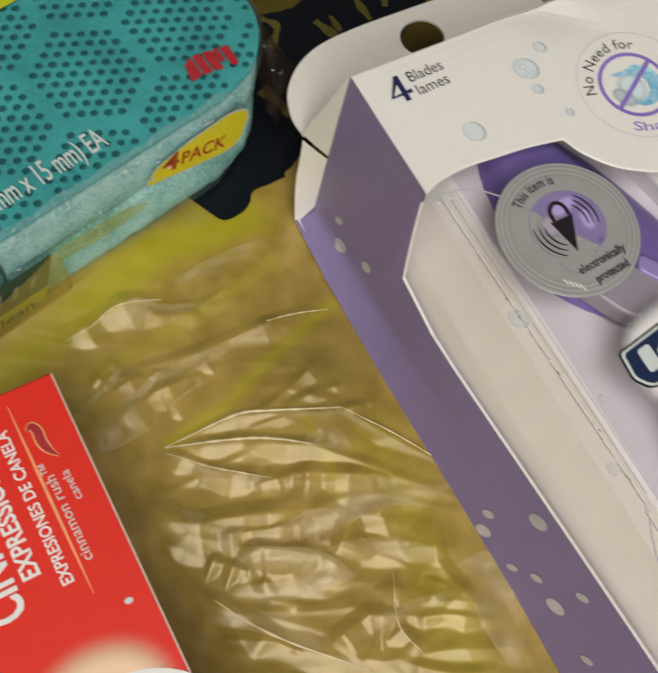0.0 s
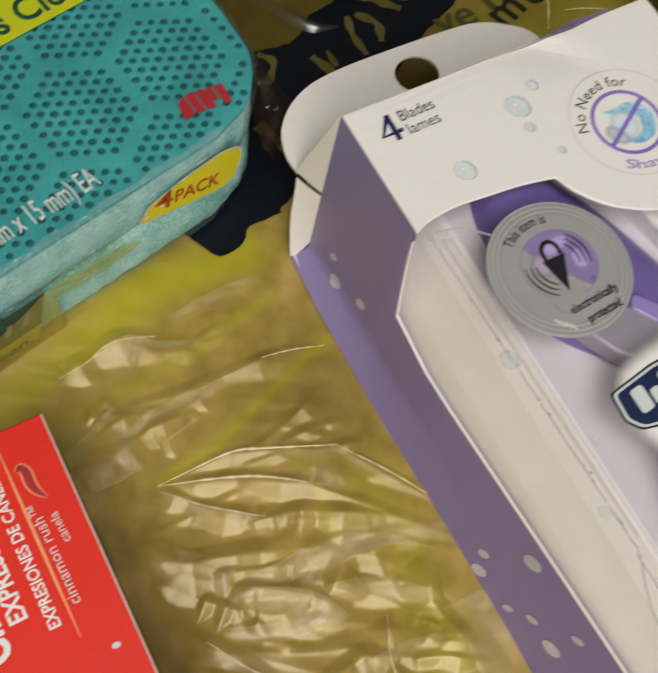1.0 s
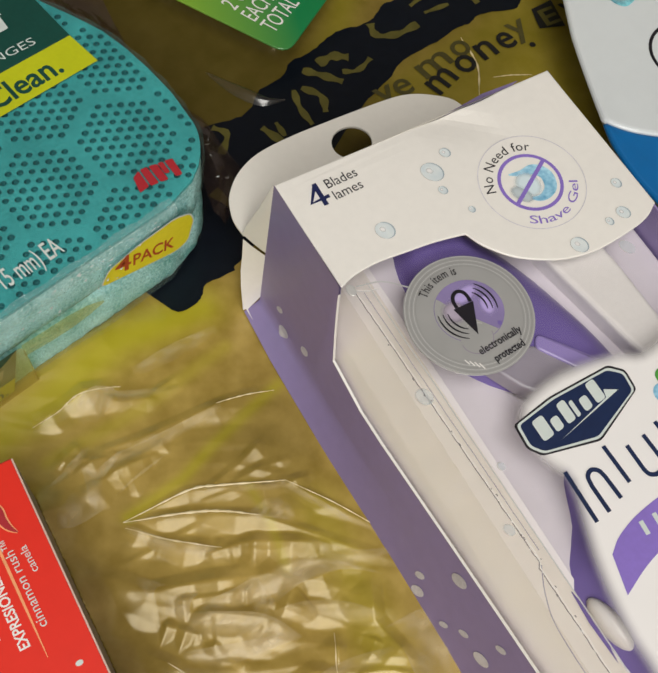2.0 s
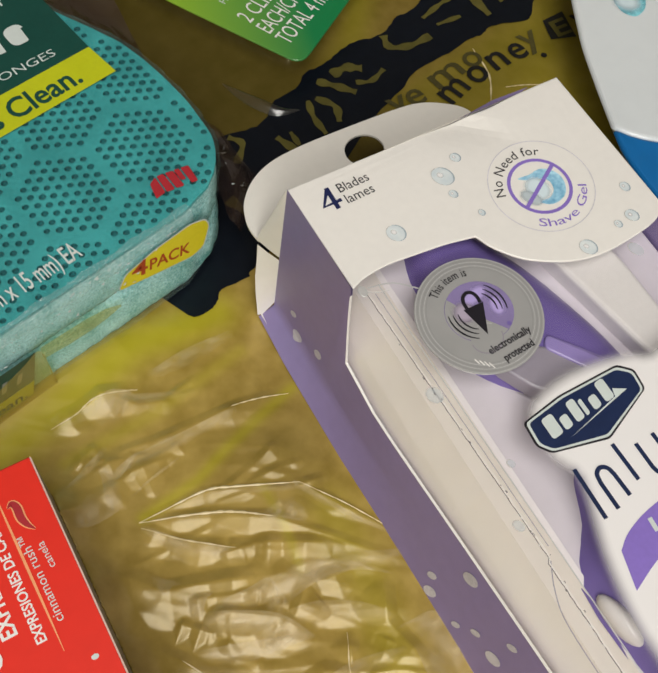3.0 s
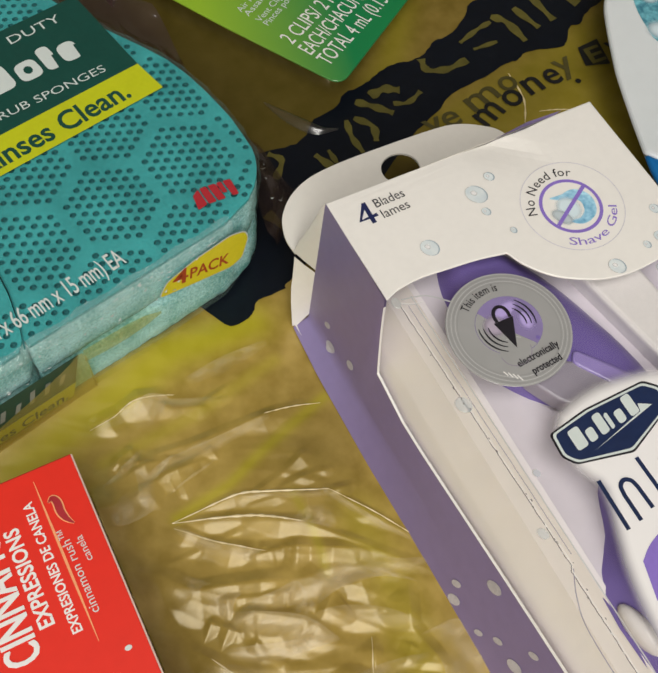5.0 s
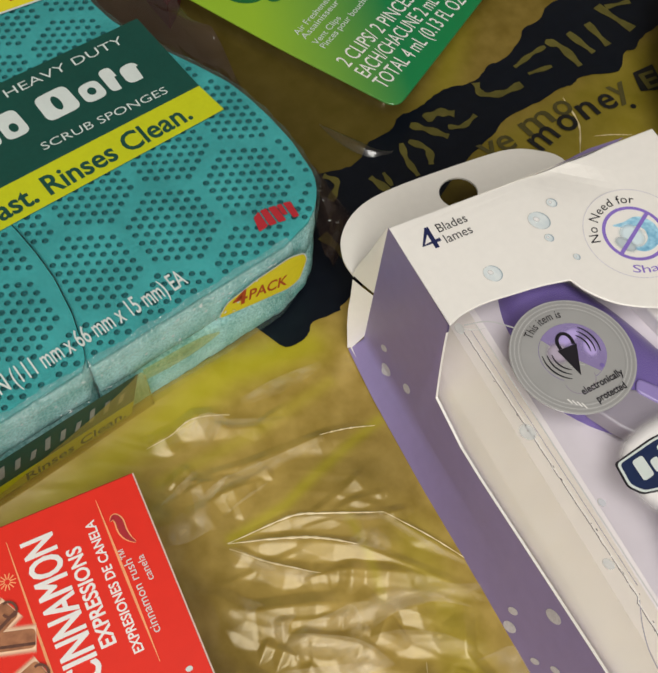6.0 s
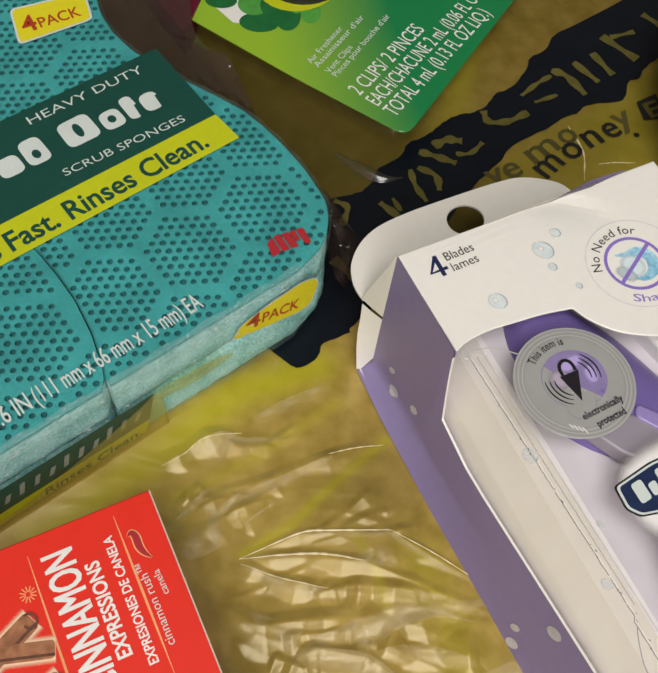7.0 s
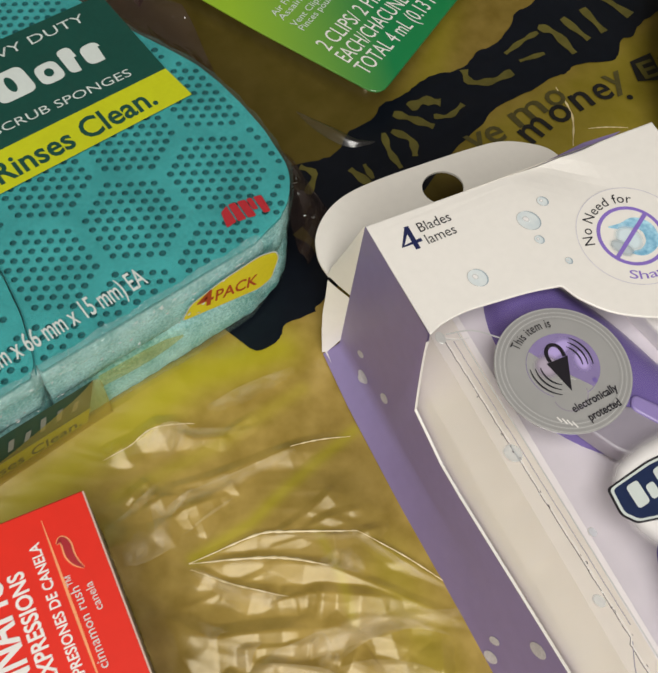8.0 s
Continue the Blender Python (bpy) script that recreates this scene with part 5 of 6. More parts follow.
    me.from_pydata([Vector(v) * CM for v in verts], [], faces)
    me.materials.append(M_SCRUB)
    me.materials.append(M_HOLE_SHADE)
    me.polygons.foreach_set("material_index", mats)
    return me


def foam_body(poly, z0, z1, seed):
    """A slab of foam with soft edges and an uneven torn-looking side."""
    rnd = random.Random(seed)
    pts = []
    for (ax, ay), (bx, by) in zip(poly, poly[1:] + poly[:1]):
        n = max(1, int(math.hypot(bx - ax, by - ay) / 0.12))
        pts += [(ax + (bx - ax) * k / n, ay + (by - ay) * k / n) for k in range(n)]
    k, rows = len(pts), 9
    cx, cy = sum(p[0] for p in pts) / k, sum(p[1] for p in pts) / k
    verts, faces = [], []
    for j in range(rows):
        t = j / (rows - 1)
        z = z0 + (z1 - z0) * t
        inset = 0.10 * (abs(2 * t - 1) ** 4)
        for i, (x, y) in enumerate(pts):
            d = Vector((x - cx, y - cy)).normalized()
            e = inset + rnd.uniform(-0.018, 0.018)
            verts.append((x - d.x * e, y - d.y * e, z + (rnd.uniform(-0.01, 0.01) if 0 < j < rows - 1 else 0)))
    for j in range(rows - 1):
        for i in range(k):
            faces.append((j * k + i, j * k + (i + 1) % k, (j + 1) * k + (i + 1) % k, (j + 1) * k + i))
    faces.append(tuple(range(k))[::-1])
    faces.append(tuple((rows - 1) * k + i for i in range(k)))
    return to_mesh("foam", verts, faces, True)


def sponge_pack():
    pack = thing("sponge_pack", Matrix(), "clear-wrapped pack of teal scrub sponges with a green label", "sponges")
    for n, dx in enumerate((0.0, -6.64)):
        poly = sponge_outline(dx)
        for layer, (z0, z1) in enumerate(((1.66, 3.06), (0.06, 1.50))):
            sp = part("sponge", foam_body(poly, z0, z1, 10 * n + layer), M_FOAM, pack, "teal sponge with a punched scouring face")
            if layer == 0:
                part("scrub_sheet", scrub_sheet(poly, 3.20), [], sp, "punched teal scouring sheet")
                rim = [(x, y, z) for z in (3.20, 3.10) for x, y in poly]
                k = len(poly)
                part("sheet_rim", to_mesh("sheet_rim", rim, [(i, k + i, k + (i + 1) % k, (i + 1) % k) for i in range(k)]), M_SCRUB, sp)
    # wrap: over the top, down the front and round the right end
    zt = 3.26
    pts = [(-7, -0.07), (-3, -0.09), (0, -0.07), (3, -0.09), (5.2, -0.05)] + [(x + 0.07, y - 0.03) for x, y in sponge_outline(0)[2:60]] + [(-7, 12.9)]
    wrap_top = flat(pts, zt)
    wrap = part("wrapper", wrap_top, M_WRAP, pack, "clear glossy plastic wrap")
    rows, verts, faces, k = 10, [], [], len(pts) - 1
    rnd = random.Random(11)
    for j in range(rows):
        t = j / (rows - 1)
        for i, (x, y) in enumerate(pts[:k]):
            bulge = 0.05 * math.sin(i * 1.7 + j) + 0.10 * math.sin(math.pi * t) * math.sin(2 * math.pi * t + 1.3)
            s = Vector((x - 0.5, y - 6.4)).normalized() if i > 4 else Vector((0, -1))
            verts.append((x + s.x * (bulge * 0.6 - 0.12 * t), y + s.y * (bulge * 0.6 - 0.02 * t), zt - (zt - 0.1) * t))
    faces = [(j * k + i, (j + 1) * k + i, (j + 1) * k + i + 1, j * k + i + 1) for j in range(rows - 1) for i in range(k - 1)]
    part("wrapper_side", to_mesh("wrapper_side", verts, faces, True), M_HAZE, wrap)
    ex = np.linspace(-7, 5.4, 120)
    ed = []
    for a, x in enumerate(ex):
        w = 0.03 * math.sin(x * 5.1) + rnd.uniform(-0.02, 0.02)
        ed += [(x, 0.10 + w, zt + 0.004), (x, -0.10, zt - 0.06 + 0.5 * w), (x, -0.16, zt - 0.34 + w)]
    part("wrapper_edge", to_mesh("wrapper_edge", ed, [f for a in range(119) for f in ((3 * a, 3 * a + 1, 3 * a + 4, 3 * a + 3), (3 * a + 1, 3 * a + 2, 3 * a + 5, 3 * a + 4))], True), M_BRIGHT, wrap, "shiny folded film edge")
    # loose gathered film past the right end
    ys = np.linspace(0.5, 13, 60)
    fin, nf = [], 15
    for a, y in enumerate(ys):
        reach = (1.05 + 0.25 * math.sin(y * 1.1) + 0.45 * math.exp(-((y - 3.8) / 1.0) ** 2) + 1.9 * min(1.0, max(0.0, (y - 5.0) / 3.5))) * min(1, 0.35 + (y - 0.5) * 0.7)
        x0 = edge_x(y) + 6.66 - (1.35 - math.sqrt(max(0, 1.35 ** 2 - max(0, 1.35 - y) ** 2)))
        for j in range(nf):
            t = j / (nf - 1)
            fin.append((x0 + reach * t, y - 0.35 * t, 2.5 - (2.05 - 0.85 * min(1.0, max(0.0, (y - 6.5) / 2))) * t ** 0.75 + 0.10 * math.sin(7 * t + y * 2.3) + 0.05 * math.sin(13 * t - y * 3.7) + rnd.uniform(-0.01, 0.01)))
    part("wrapper_fold", to_mesh("wrapper_fold", fin, [(a * nf + j, a * nf + j + 1, (a + 1) * nf + j + 1, (a + 1) * nf + j) for a in range(len(ys) - 1) for j in range(nf - 1)], True), M_FIN, wrap, "grey crinkled film fold")

    # pale slivers painted as glints on the film's little creases along the front edge
    cr = random.Random(21)
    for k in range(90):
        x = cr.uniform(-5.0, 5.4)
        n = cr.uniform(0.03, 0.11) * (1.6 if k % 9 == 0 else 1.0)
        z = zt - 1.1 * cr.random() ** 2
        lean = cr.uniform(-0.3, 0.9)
        part("painted_glint", to_mesh("painted_glint", [(x, -0.19, z), (x + n, -0.20, z + lean * n), (x + 0.6 * n, -0.21, z - 0.25 * n)], [(0, 2, 1)]), M_GLINT, wrap)
    # more pale slivers as glints where the gathered film past the end is creased hard
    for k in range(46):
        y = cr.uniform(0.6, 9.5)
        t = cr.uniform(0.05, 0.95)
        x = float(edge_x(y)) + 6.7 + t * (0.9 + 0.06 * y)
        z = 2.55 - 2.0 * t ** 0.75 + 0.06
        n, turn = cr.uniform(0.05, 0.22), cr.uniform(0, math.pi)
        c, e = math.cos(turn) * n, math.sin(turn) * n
        part("painted_glint", to_mesh("painted_glint", [(x, y, z), (x + c, y + e, z + 0.3 * n), (x + 0.6 * c - 0.12 * e, y + 0.6 * e + 0.12 * c, z - 0.01)], [(0, 1, 2)]), M_GLINT, wrap)
    # the loose tail of the wrap, lying over the bag's print
    tail_line = smooth_line([(9.9, 4.4), (10.1, 3.8), (10.35, 3.2), (10.6, 2.7), (11.0, 2.4)], 8)
    tail = []
    for k, (x, y) in enumerate(tail_line):
        h = float(bag_height(np.array([x]), np.array([y]))[0]) + 0.06
        w = 0.04 + 0.26 * math.sin(math.pi * k / (len(tail_line) - 1))
        tail += [(x - 0.8 * w, y - 0.5 * w, h), (x - 0.4 * w, y - 0.25 * w, h + 0.4 * w), (x, y, h + 0.55 * w), (x + 0.4 * w, y + 0.25 * w, h)]
    part("wrapper_fold", to_mesh("wrapper_fold", tail, [(4 * k + j, 4 * k + j + 1, 4 * k + 5 + j, 4 * k + 4 + j) for k in range(len(tail_line) - 1) for j in range(3)], True), M_TAIL, wrap, "clear creased film tail")
    # printed label on the wrap
    z = zt + 0.012
    lab = part("label", flat([(6.42, 7.90), (6.40, 5.06), (-7.0, 5.27), (-7.0, 8.2)], z), M_DKGREEN, wrap, "dark green printed label with pale lettering")
    part("label_strip", flat([(6.40, 5.06), (6.46, 4.07), (-7.0, 4.15), (-7.0, 5.27)], z + 0.002), M_LIME, wrap, "lime printed strip")
    z += 0.008
    lettering("HEAVY DUTY", (2.38, 7.46), (5.70, 7.36), 0.29, z, M_PALETXT, lab, bold=-0.006)
    lettering("SCRUB SPONGES", (2.26, 5.52), (5.66, 5.31), 0.25, z, M_PALETXT, lab, bold=-0.006)
    # the product's mark as plain heavy blocks
    for x0, x1, h in ((5.02, 5.55, 0.62), (4.55, 4.93, 0.80), (3.85, 4.45, 0.62), (2.80, 3.72, 0.86), (1.72, 2.34, 0.86), (0.98, 1.62, 0.62), (0.45, 0.9, 0.62), (-0.05, 0.38, 0.62), (-0.8, -0.15, 0.86)):
        b = 6.22 - 0.045 * (x0 - 2)
        part("printed_mark", flat(rounded([(x0, b), (x1, b - 0.02), (x1 - 0.02, b + h), (x0 + 0.02, b + h)], 0.22), z), M_PALETXT, lab)
        if h == 0.86 or x0 == 3.85:
            part("printed_mark", flat(oval((x0 + x1) / 2, b + h * (0.5 if x0 > 2.5 else 0.36), 0.11, 0.5 * h - 0.18 if x0 > 2.5 else 0.15, 0, 16), z + 0.004), M_DKGREEN, lab)
        elif x1 - x0 < 0.55:
            part("printed_mark", flat([(x1 - 0.13, b - 0.03), (x1 + 0.02, b - 0.03), (x1 + 0.02, b + 0.42), (x1 - 0.08, b + 0.42)], z + 0.004), M_DKGREEN, lab)
    lettering("Fast. Rinses Clean.", (0.12, 4.30), (5.70, 4.28), 0.60, z, M_DKGREEN, lab, bold=0.02)
    lettering("Scrubs", (-2.2, 4.34), (-0.12, 4.31), 0.60, z, M_DKGREEN, lab, bold=0.02)
    lettering("4.4 IN x 2.6 IN x 0.6 IN", (-5.2, 0.49), (-1.50, 0.48), 0.48, zt + 0.01, M_PALETXT, wrap, bold=0.008)
    lettering("(111 mm x 66 mm x 15 mm) EA", (-1.38, 0.47), (2.90, 0.44), 0.48, zt + 0.01, M_PALETXT, wrap, bold=0.008)
    for q in ([(4.98, 0.60), (5.10, 1.00), (5.30, 1.08), (5.24, 0.62)], [(5.27, 0.60), (5.34, 1.08), (5.50, 1.05), (5.46, 0.56)], [(5.50, 0.55), (5.54, 1.04), (5.72, 0.98), (5.68, 0.50)],
              [(5.71, 0.66), (5.74, 0.98), (5.86, 0.95), (5.82, 0.62)], [(5.85, 0.46), (5.90, 0.94), (6.08, 0.88), (6.00, 0.42)]):
        part("printed_mark", flat(rounded(q, 0.04), zt + 0.012), M_REDINK, wrap, "red maker's mark drawn as plain shapes")
    tag = part("printed_tag", flat(rounded([(3.50, 10.07), (5.62, 9.78), (6.0, 10.85), (3.95, 11.4)], 0.18), zt + 0.010), M_PALETXT, wrap)
    part("printed_tag", flat(rounded([(3.58, 10.12), (5.58, 9.85), (5.92, 10.80), (3.98, 11.32)], 0.16), zt + 0.014), M_YELLOW, wrap, "yellow tag with red-brown lettering")
    lettering("4", (3.86, 10.36), (4.26, 10.30), 0.62, zt + 0.02, M_REDBROWN, tag, bold=0.02)
    lettering("PACK", (4.30, 10.30), (5.45, 10.08), 0.40, zt + 0.02, M_REDBROWN, tag, bold=0.01)

    # print on the wrap's front
    def upright(poly, y, name, mat, label=""):
        ob = part(name, to_mesh(name, [(x, y, zz) for x, zz in poly], [tuple(range(len(poly)))]), mat, wrap, label)
        return ob
    upright([(1.0, 1.99), (0.74, 0.9), (-7, 0.9), (-7, 1.97)], -0.16, "front_label", M_DKGREEN, "dark green printed label on the wrap's front")
    upright([(0.74, 0.9), (0.6, 0.35), (-7, 0.35), (-7, 0.9)], -0.165, "front_strip", M_LIME)
    tag_line = [(3.20, 2.16), (3.46, 2.62), (4.30, 2.83), (5.30, 2.90), (5.72, 2.70), (5.82, 2.36), (5.62, 1.62), (5.28, 1.50), (4.30, 1.80)]
    upright(rounded(tag_line, 0.14), -0.168, "front_tag", M_PALETXT)
    upright(rounded([(4.6 + 0.975 * (x - 4.6), 2.2 + 0.94 * (zz - 2.2)) for x, zz in tag_line], 0.13), -0.173, "front_tag", M_YELLOW, "yellow tag with red-brown lettering")
    for s, a, b, cap, mt, y in (("4", (3.60, 2.30), (4.02, 2.14), 0.58, M_REDBROWN, -0.18), ("PACK", (4.08, 2.18), (5.20, 1.80), 0.42, M_REDBROWN, -0.18),
                                ("Rinses Clean.", (-2.2, 0.42), (0.45, 0.42), 0.34, M_DKGREEN, -0.175)):
        v, f = glyphs(s, 0.015)
        aa, d = Vector(a), Vector(b) - Vector(a)
        w = v[:, 0].max() - v[:, 0].min()
        kx = d.length / w
        d.normalize()
        sk = Vector((0.12, 1))
        verts = [((aa + d * (x - v[:, 0].min()) * kx + sk * yy * cap).x, y, (aa + d * (x - v[:, 0].min()) * kx + sk * yy * cap).y) for x, yy in v]
        part("lettering", to_mesh("lettering", verts, f), mt, wrap)
    for k in range(14):
        x, h = -4.6 + 0.38 * k, (0.42, 0.34, 0.5)[k % 3]
        upright([(x, 1.22), (x + 0.13, 1.22), (x + 0.25, 1.22 + h), (x + 0.12, 1.22 + h)], -0.175, "printed_mark", M_DIM)
    lap = smooth_line([(1.12, 0.1), (1.15, 0.9), (1.15, 1.75), (1.02, 2.05), (0.6, 1.80), (-0.3, 1.42), (-1.8, 0.95), (-3.0, 0.62), (-5.0, 0.5)], 4)
    lv = [q for x, zz in lap for q in ((x, -0.20, zz), (x + 0.02, -0.22, 0.5 * zz + 0.06), (x + 0.04, -0.26, 0.04))]
    part("lap_and_gap_film", to_mesh("lap_and_gap_film", lv, [f for i in range(len(lap) - 1) for f in ((3 * i, 3 * i + 1, 3 * i + 4, 3 * i + 3), (3 * i + 1, 3 * i + 2, 3 * i + 5, 3 * i + 4))], True), M_OVERLAP, wrap, "thin yellow film lapping over the front")
    # band of the same film, painting the shaded gap between the sponge layers
    bv = [q for x, lo, hi in ((1.12, 1.55, 2.08), (1.8, 1.42, 2.02), (2.3, 1.38, 1.98), (2.8, 1.42, 1.86), (3.2, 1.52, 1.62)) for q in ((x, -0.19, lo), (x, -0.205, 0.5 * (lo + hi)), (x, -0.19, hi))]
    part("lap_and_gap_film", to_mesh("lap_and_gap_film", bv, [f for i in range(4) for f in ((3 * i, 3 * i + 3, 3 * i + 4, 3 * i + 1), (3 * i + 1, 3 * i + 4, 3 * i + 5, 3 * i + 2))], True), M_OVERLAP, wrap)
    # a hair-thin dark line drawn on the wrap: the shaded gap where two sponges meet
    part("sponge_gap_line", ribbon([(edge_x(y) + 0.02, y) for y in np.linspace(-0.05, 4.05, 30)], 0.022, zt + 0.006), M_HOLE_SHADE, wrap)
    return pack


sponge_pack()


# ---- the red toothpaste carton ----
def toothpaste_box():
    m = Matrix(((-0.975, -0.221, 0, -0.50 * CM), (0.223, -0.975, 0, -2.47 * CM), (0, 0, 1, 0), (0, 0, 0, 1)))
    box = thing("toothpaste_box", m, "red toothpaste carton with white cinnamon lettering, lying on the bag", "box")
    part("carton", prism([(0, 0), (5.0, 0), (5.0, 18), (0, 18)], 0.0, 3.01, 0.03, 1), M_RED, box)
    part("board_edge", prism([(-0.012, 0.02), (0.02, 0.02), (0.02, 18), (-0.012, 18)], 2.96, 3.0), M_EDGE, box, "worn pale board edge")
    part("side_panel", prism([(-0.008, 0.03), (0.015, 0.03), (0.015, 17.98), (-0.008, 17.98)], 0.04, 2.955), M_BOARD, box, "grey-brown side of the carton")
    z = 3.018
    lettering("CINNAMON", (1.84, 3.52), (1.86, 0.53), 0.68, z, M_PAPER, box, weight=0.016)
    lettering("EXPRESSIONS", (1.44, 3.06), (1.46, 1.00), 0.30, z, M_PAPER, box, bold=0.025)
    lettering("EXPRESIONES DE CANELA", (1.02, 3.40), (1.04, 0.62), 0.20, z, M_PAPER, box, bold=0.02)
    lettering("cinnamon rush\u2122", (0.61, 3.20), (0.64, 1.42), 0.19, z, M_PALETXT, box)
    lettering("canela", (0.37, 2.22), (0.40, 1.68), 0.16, z, M_PALETXT, box)
    for a, b in (((0.87, 0.26), (0.83, 3.72)), ((2.72, 0.36), (2.66, 6.0))):
        n = 12
        pts = [tuple(Vector(a).lerp(Vector(b), k / n)) for k in range(n + 1)]
        part("printed_line", ribbon(pts, [0.008 + 0.045 * math.sin(math.pi * (k + 0.3) / (n + 0.6)) for k in range(n + 1)], z), M_ORANGE, box)
    wave = smooth_line([(0.76, 0.80), (0.66, 0.74), (0.60, 0.86), (0.60, 1.08), (0.54, 1.26), (0.44, 1.40)], 5)
    part("printed_flame", ribbon(wave, [0.04 + 0.17 * math.sin(math.pi * k / (len(wave) - 1)) for k in range(len(wave))], z), M_ORANGE, box)
    part("printed_flame", ribbon(wave, [0.02 + 0.13 * math.sin(math.pi * k / (len(wave) - 1)) for k in range(len(wave))], z + 0.004), M_REDINK, box)
    for k in range(12):
        t = 2 * math.pi * k / 12
        part("printed_ray", stroke((2.93 + 0.05 * math.cos(t), 1.12 + 0.05 * math.sin(t)), (2.93 + 0.17 * math.cos(t), 1.12 + 0.17 * math.sin(t)), 0.022, z), M_ORANGE, box)
    # picture of cinnamon sticks with a soft glow
    for k, (p, q, w) in enumerate((((3.0, 1.62), (4.9, 2.6), 0.42), ((2.76, 2.35), (4.7, 1.75), 0.36), ((2.8, 2.95), (4.9, 3.7), 0.46), ((2.78, 3.7), (4.6, 3.0), 0.3))):
        zk = z + 0.004 + 0.006 * k
        d = (Vector(q) - Vector(p)).normalized()
        side = Vector((-d.y, d.x)) * w * 0.5
        soft_patch([tuple(c) for c in (Vector(p) + side, Vector(q) + side, Vector(q) - side, Vector(p) - side)], 0.12, z + 0.0008 * k, "printed_glow", I_GLOW, box)
        part("printed_stick", stroke(p, q, w, zk, 0.1), M_CINN, box)
        d = (Vector(q) - Vector(p)).normalized()
        s = Vector((-d.y, d.x)) * w * 0.28
        part("printed_stick_shade", stroke(tuple(Vector(p) + s), tuple(Vector(q) + s), w * 0.16, zk + 0.003), M_CINN_DK, box)
    for c in ((3.05, 1.65), (2.86, 3.0)):
        part("printed_curl", ribbon(oval(*c, 0.13, 0.16, 20, 18)[:15], 0.05, z + 0.032), M_CINN_DK, box)
    # glowing swirl lower down the face
    soft_patch(oval(1.35, 5.35, 0.75, 0.55), 0.55, z, "printed_glow", I_GLOW, box)
    part("printed_arc", ribbon(oval(1.2, 6.4, 1.5, 1.3, 0, 40), 0.16, z + 0.004, True), M_PAPER, box)
    part("printed_oval", flat(oval(1.2, 6.4, 1.42, 1.22, 0, 40), z + 0.006), M_MAROON, box)
    part("scuff", flat(oval(0.39, 4.07, 0.07, 0.05), z), M_PALETXT, box)
    return box


toothpaste_box()


# ---- the air freshener card ----
def freshener_card():
    d = Vector((0.940, 0.341))
    m = Matrix(((d.x, -d.y, 0, 11.55 * CM), (d.y, d.x, 0, 3.02 * CM), (0, 0, 1, 0.85 * CM), (0, 0, 0, 1)))
    inv = m.inverted()
    card = thing("air_freshener_card", m, "green air freshener blister card with white lettering, lying on the bag", "card")

    def loc(x, y):
        p = inv @ Vector((x * CM, y * CM, 0))
        return (p.x / CM, p.y / CM)
    shape = rounded([(0, 0), (8.2, 0), (8.2, 10.5), (0.35, 10.5), (0.05, 4.0)], 0.45)
    part("card", prism(shape, 0.0, 0.07, 0.015, 1), M_GREEN, card)
    z = 0.078
    lettering("2 CLIPS/ 2 PINCES", loc(11.40, 5.00), loc(14.76, 5.96), 0.52, z, M_PAPER, card)
    lettering("EACH/CHACUNE 2 mL (0.06 FL OZ LIQ)", loc(11.58, 4.37), loc(18.1, 6.28), 0.52, z, M_PAPER, card)
    lettering("TOTAL 4 mL (0.13 FL OZ LIQ.)", loc(11.74, 3.76), loc(16.95, 5.30), 0.52, z, M_PAPER, card)
    for s, a, b in (("Air Freshener", (10.99, 6.85), (12.70, 7.46)), ("Assainisseur d'air", (11.06, 6.60), (13.55, 7.46)), ("Vent Clips", (11.20, 6.22), (12.45, 6.66)), ("Pinces pour bouche d'air", (11.30, 5.98), (14.25, 7.04))):
        lettering(s, loc(*a), loc(*b), 0.22, z, M_PALETXT, card)
    part("printed_patch", flat([loc(*p) for p in ((9.9, 11.5), (10.05, 9.6), (10.5, 9.2), (11.2, 10.0), (11.6, 11.6))], z), M_PAPER, card)
    for x, y, a, b, mt in ((10.72, 9.15, 0.42, 0.62, M_LEAF), (11.05, 9.9, 0.5, 0.5, M_LEAF_LT), (11.6, 8.85, 0.62, 0.4, M_LEAF), (12.3, 8.6, 0.5, 0.32, M_LEAF_LT), (12.6, 9.2, 0.6, 0.5, M_LEAF), (10.3, 10.6, 0.35, 0.5, M_LEAF),
                           (11.5, 9.5, 0.5, 0.4, M_LEAF), (12.0, 8.95, 0.2, 0.14, M_LEAF_LT)):
        z += 0.002
        part("printed_leaf", flat(oval(*loc(x, y), a, b, 30), z), mt, card)
    part("printed_glow_ring", flat(oval(*loc(12.9, 10.0), 1.55, 1.35), z + 0.002), M_LIME, card)
    cx, cy = loc(13.1, 10.1)
    verts, n = [], 32
    for j, (r, h) in enumerate(((1.4, 0.08), (1.38, 0.35), (1.2, 0.6), (0.8, 0.75), (0.05, 0.8))):
        verts += [(cx + r * math.cos(2 * math.pi * k / n), cy + r * math.sin(2 * math.pi * k / n), h) for k in range(n)]
    part("vent_clip", to_mesh("vent_clip", verts, [(j * n + k, j * n + (k + 1) % n, (j + 1) * n + (k + 1) % n, (j + 1) * n + k) for j in range(4) for k in range(n)] + [tuple(4 * n + k for k in range(n))], True), M_BLACKPL, card, "black plastic vent clip")
    return card


freshener_card()

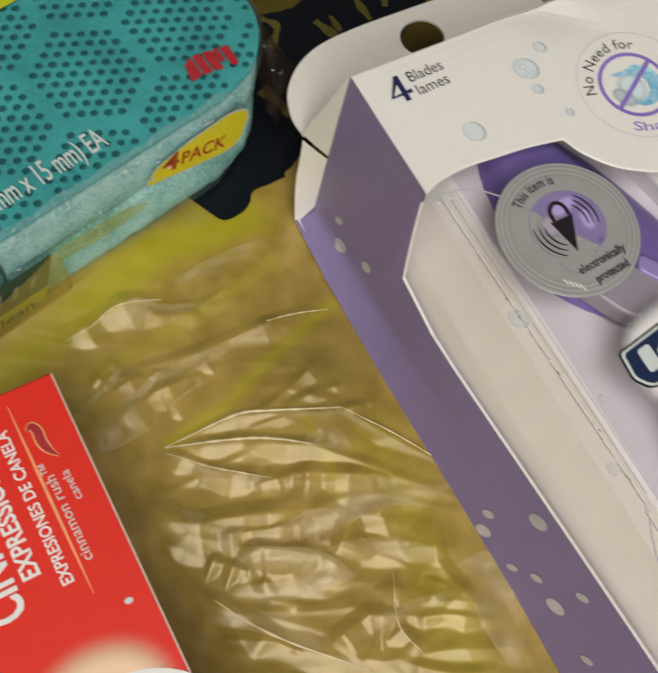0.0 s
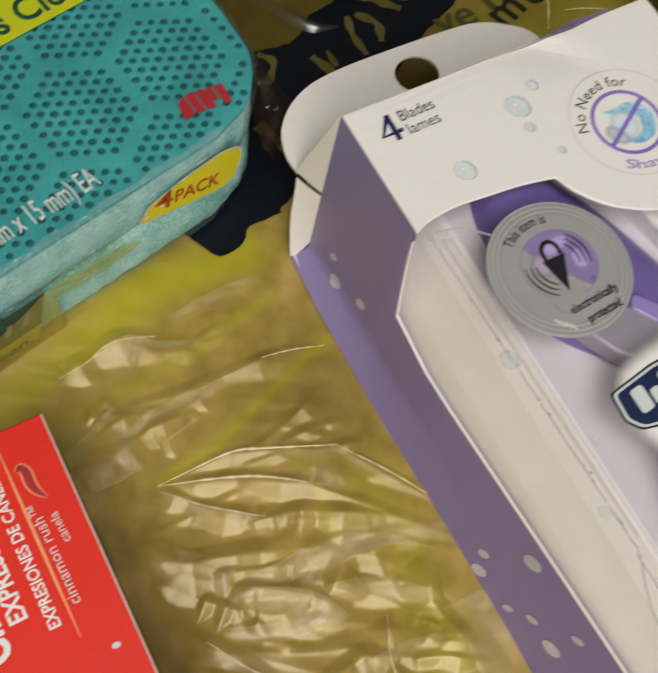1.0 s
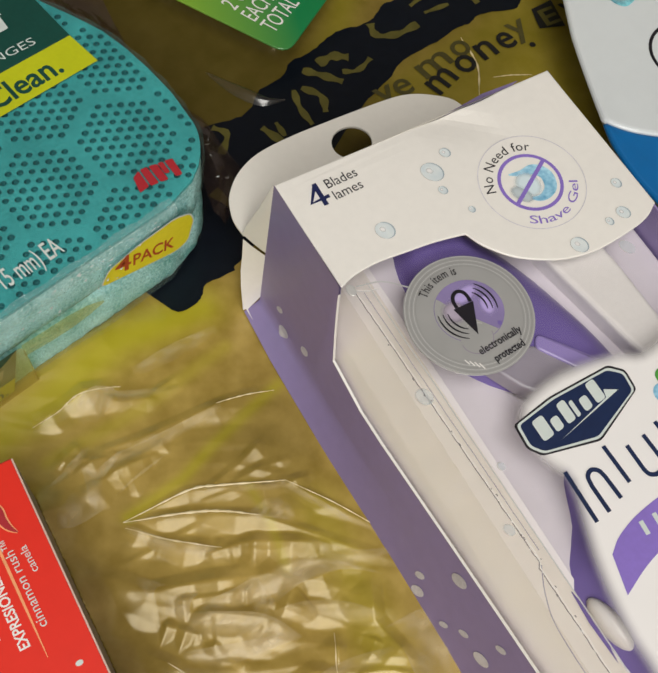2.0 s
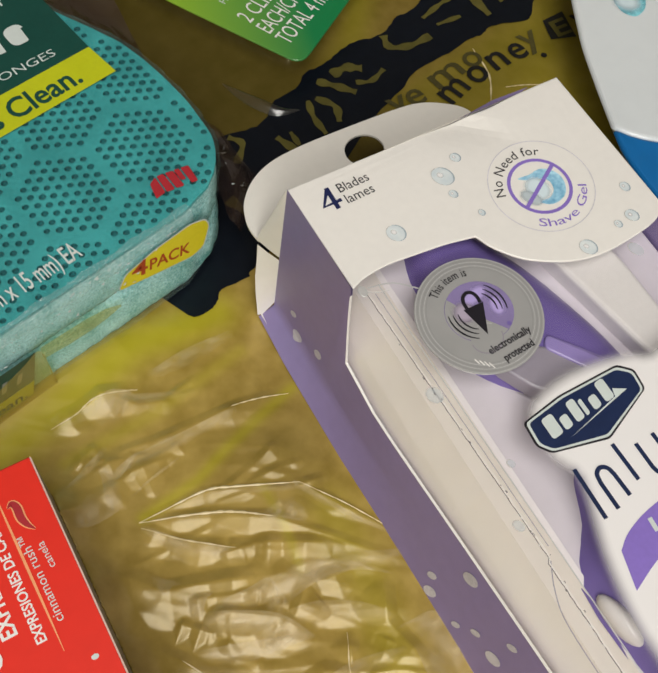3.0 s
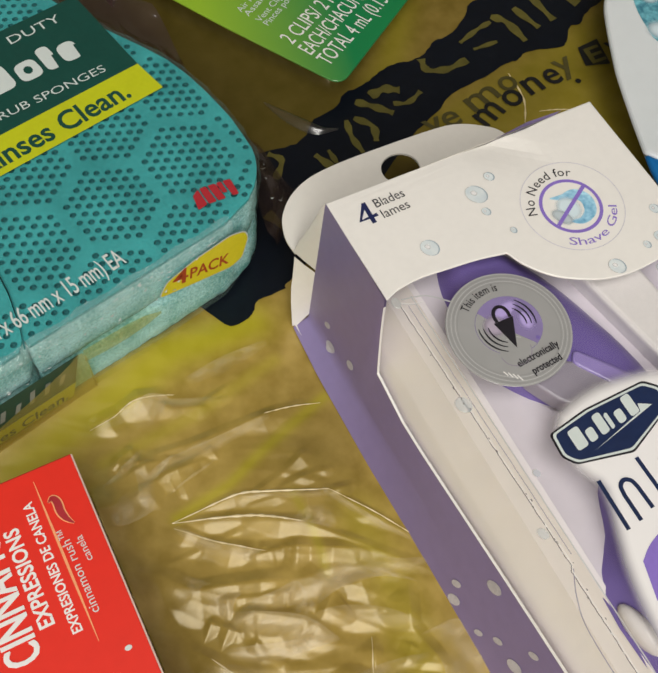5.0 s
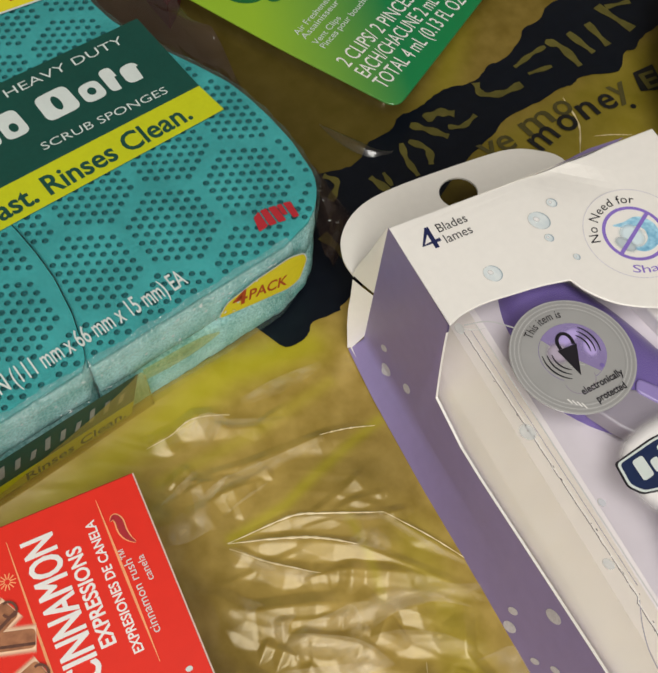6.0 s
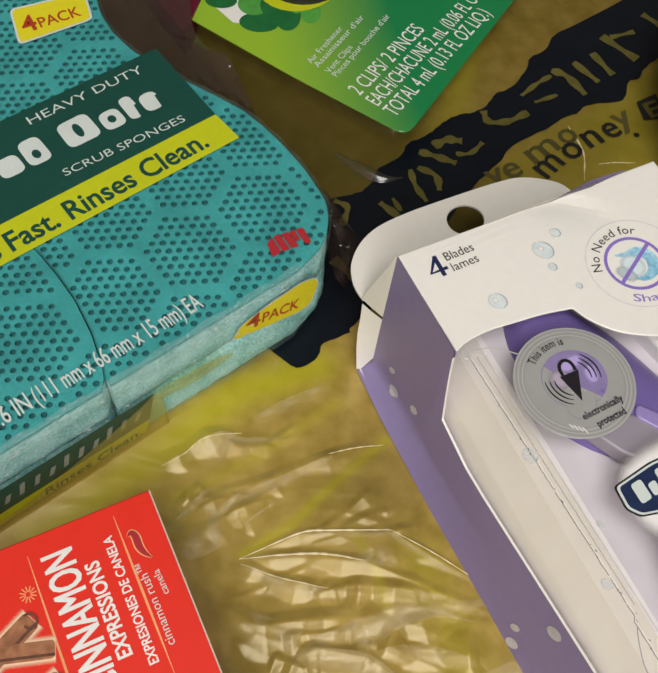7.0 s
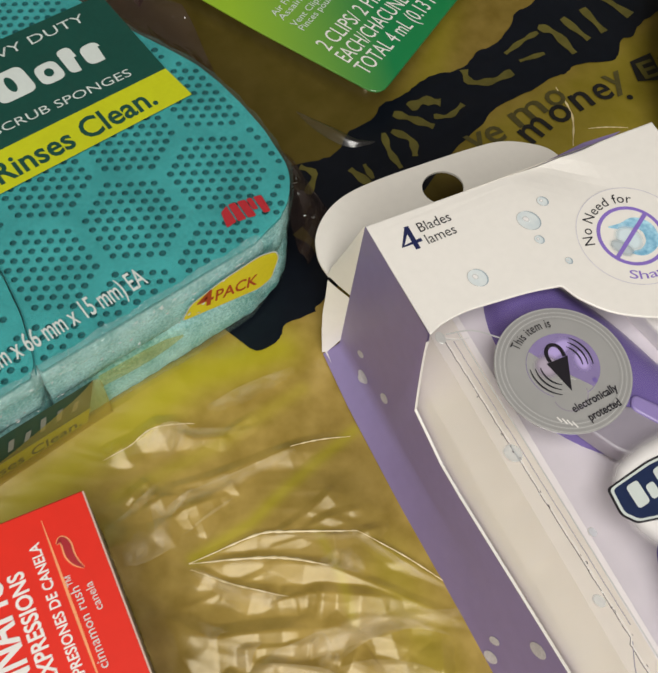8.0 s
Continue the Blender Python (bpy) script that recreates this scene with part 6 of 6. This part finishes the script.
# ---- the maroon carton corner ----
maroon = thing("maroon_carton", pose(8.54 * CM, 10.0 * CM, 0), "dark maroon carton corner under loose film", "box")
part("carton", prism([(0, 0), (1.5, 1.15), (1.9, 6), (0.35, 6)], 0.0, 1.0, 0.04), M_MAROON, maroon)


# ---- the white and blue pouch ----
def pouch():
    pch = thing("refill_pouch", Matrix(), "white and blue plastic pouch with a round-cornered top, lying flat", "pouch")
    line = smooth_line([(24, 2.6), (21.3, 1.6), (20.2, 1.0), (19.5, 0.52), (18.85, 0.1), (18.25, -0.55), (17.6, -1.35), (17.0, -2.15), (15.75, -4.15), (15.25, -5.2), (14.95, -6.6), (14.9, -9), (15.4, -13)], 4)
    field = smooth_line([(15.72, -4.22), (15.95, -4.72), (16.3, -5.2), (17.0, -5.9), (18.2, -6.8), (21, -8), (25, -9), (31, -10)], 5)
    cut = [i for i, p in enumerate(line) if p[1] < -4.2][0]
    white = line[:cut] + field + [(32, -2), (29, 3)]
    blue = line[cut:] + [(31, -13)] + field[::-1]
    for nm, shape, top, mt, lb in (("pouch_body", white, 2.10, M_POUCH, ""), ("blue_field", blue, 2.09, M_BLUE, "blue printed lower field")):
        bm = prism(shape, 0.02, top, 0.12, 3)
        for v in bm.verts:
            if v.co.z < 0.010:
                v.co.x, v.co.y = v.co.x + 0.14 * (0.24 - v.co.x), v.co.y + 0.14 * (-0.06 - v.co.y)
        part(nm, bm, mt, pch, lb)
    pic = [(19.67, -0.22), (20.3, 0.35), (20.85, -0.35), (20.23, -1.48), (19.6, -2.1), (19.1, -2.15), (18.92, -1.75), (19.31, -0.78)]
    part("printed_picture", flat(rounded(pic, 0.3), 2.112), M_TEALPIC, pch, "blue oval picture")
    soft_patch(oval(19.35, -1.6, 0.10, 0.16, 40, 20), 0.35, 2.118, "printed_picture", I_PALEBLUE, pch)
    soft_patch(oval(20.1, -0.5, 0.10, 0.10, 0, 20), 0.25, 2.118, "printed_picture", I_PALEBLUE, pch)
    for k in range(2):
        for j in range(6):
            p = Vector((21.0 + 0.26 * j - 0.30 * k, -0.62 - 0.20 * j - 0.36 * k))
            part("printed_stroke", stroke(tuple(p), tuple(p + Vector((0.16, -0.12))), 0.2, 2.112), M_PALEBLUE, pch)
    part("printed_ring", ribbon(oval(19.3, -4.25, 1.1, 1.05, -35, 40), 0.09, 2.112, True), M_INK, pch)
    return pch


pouch()
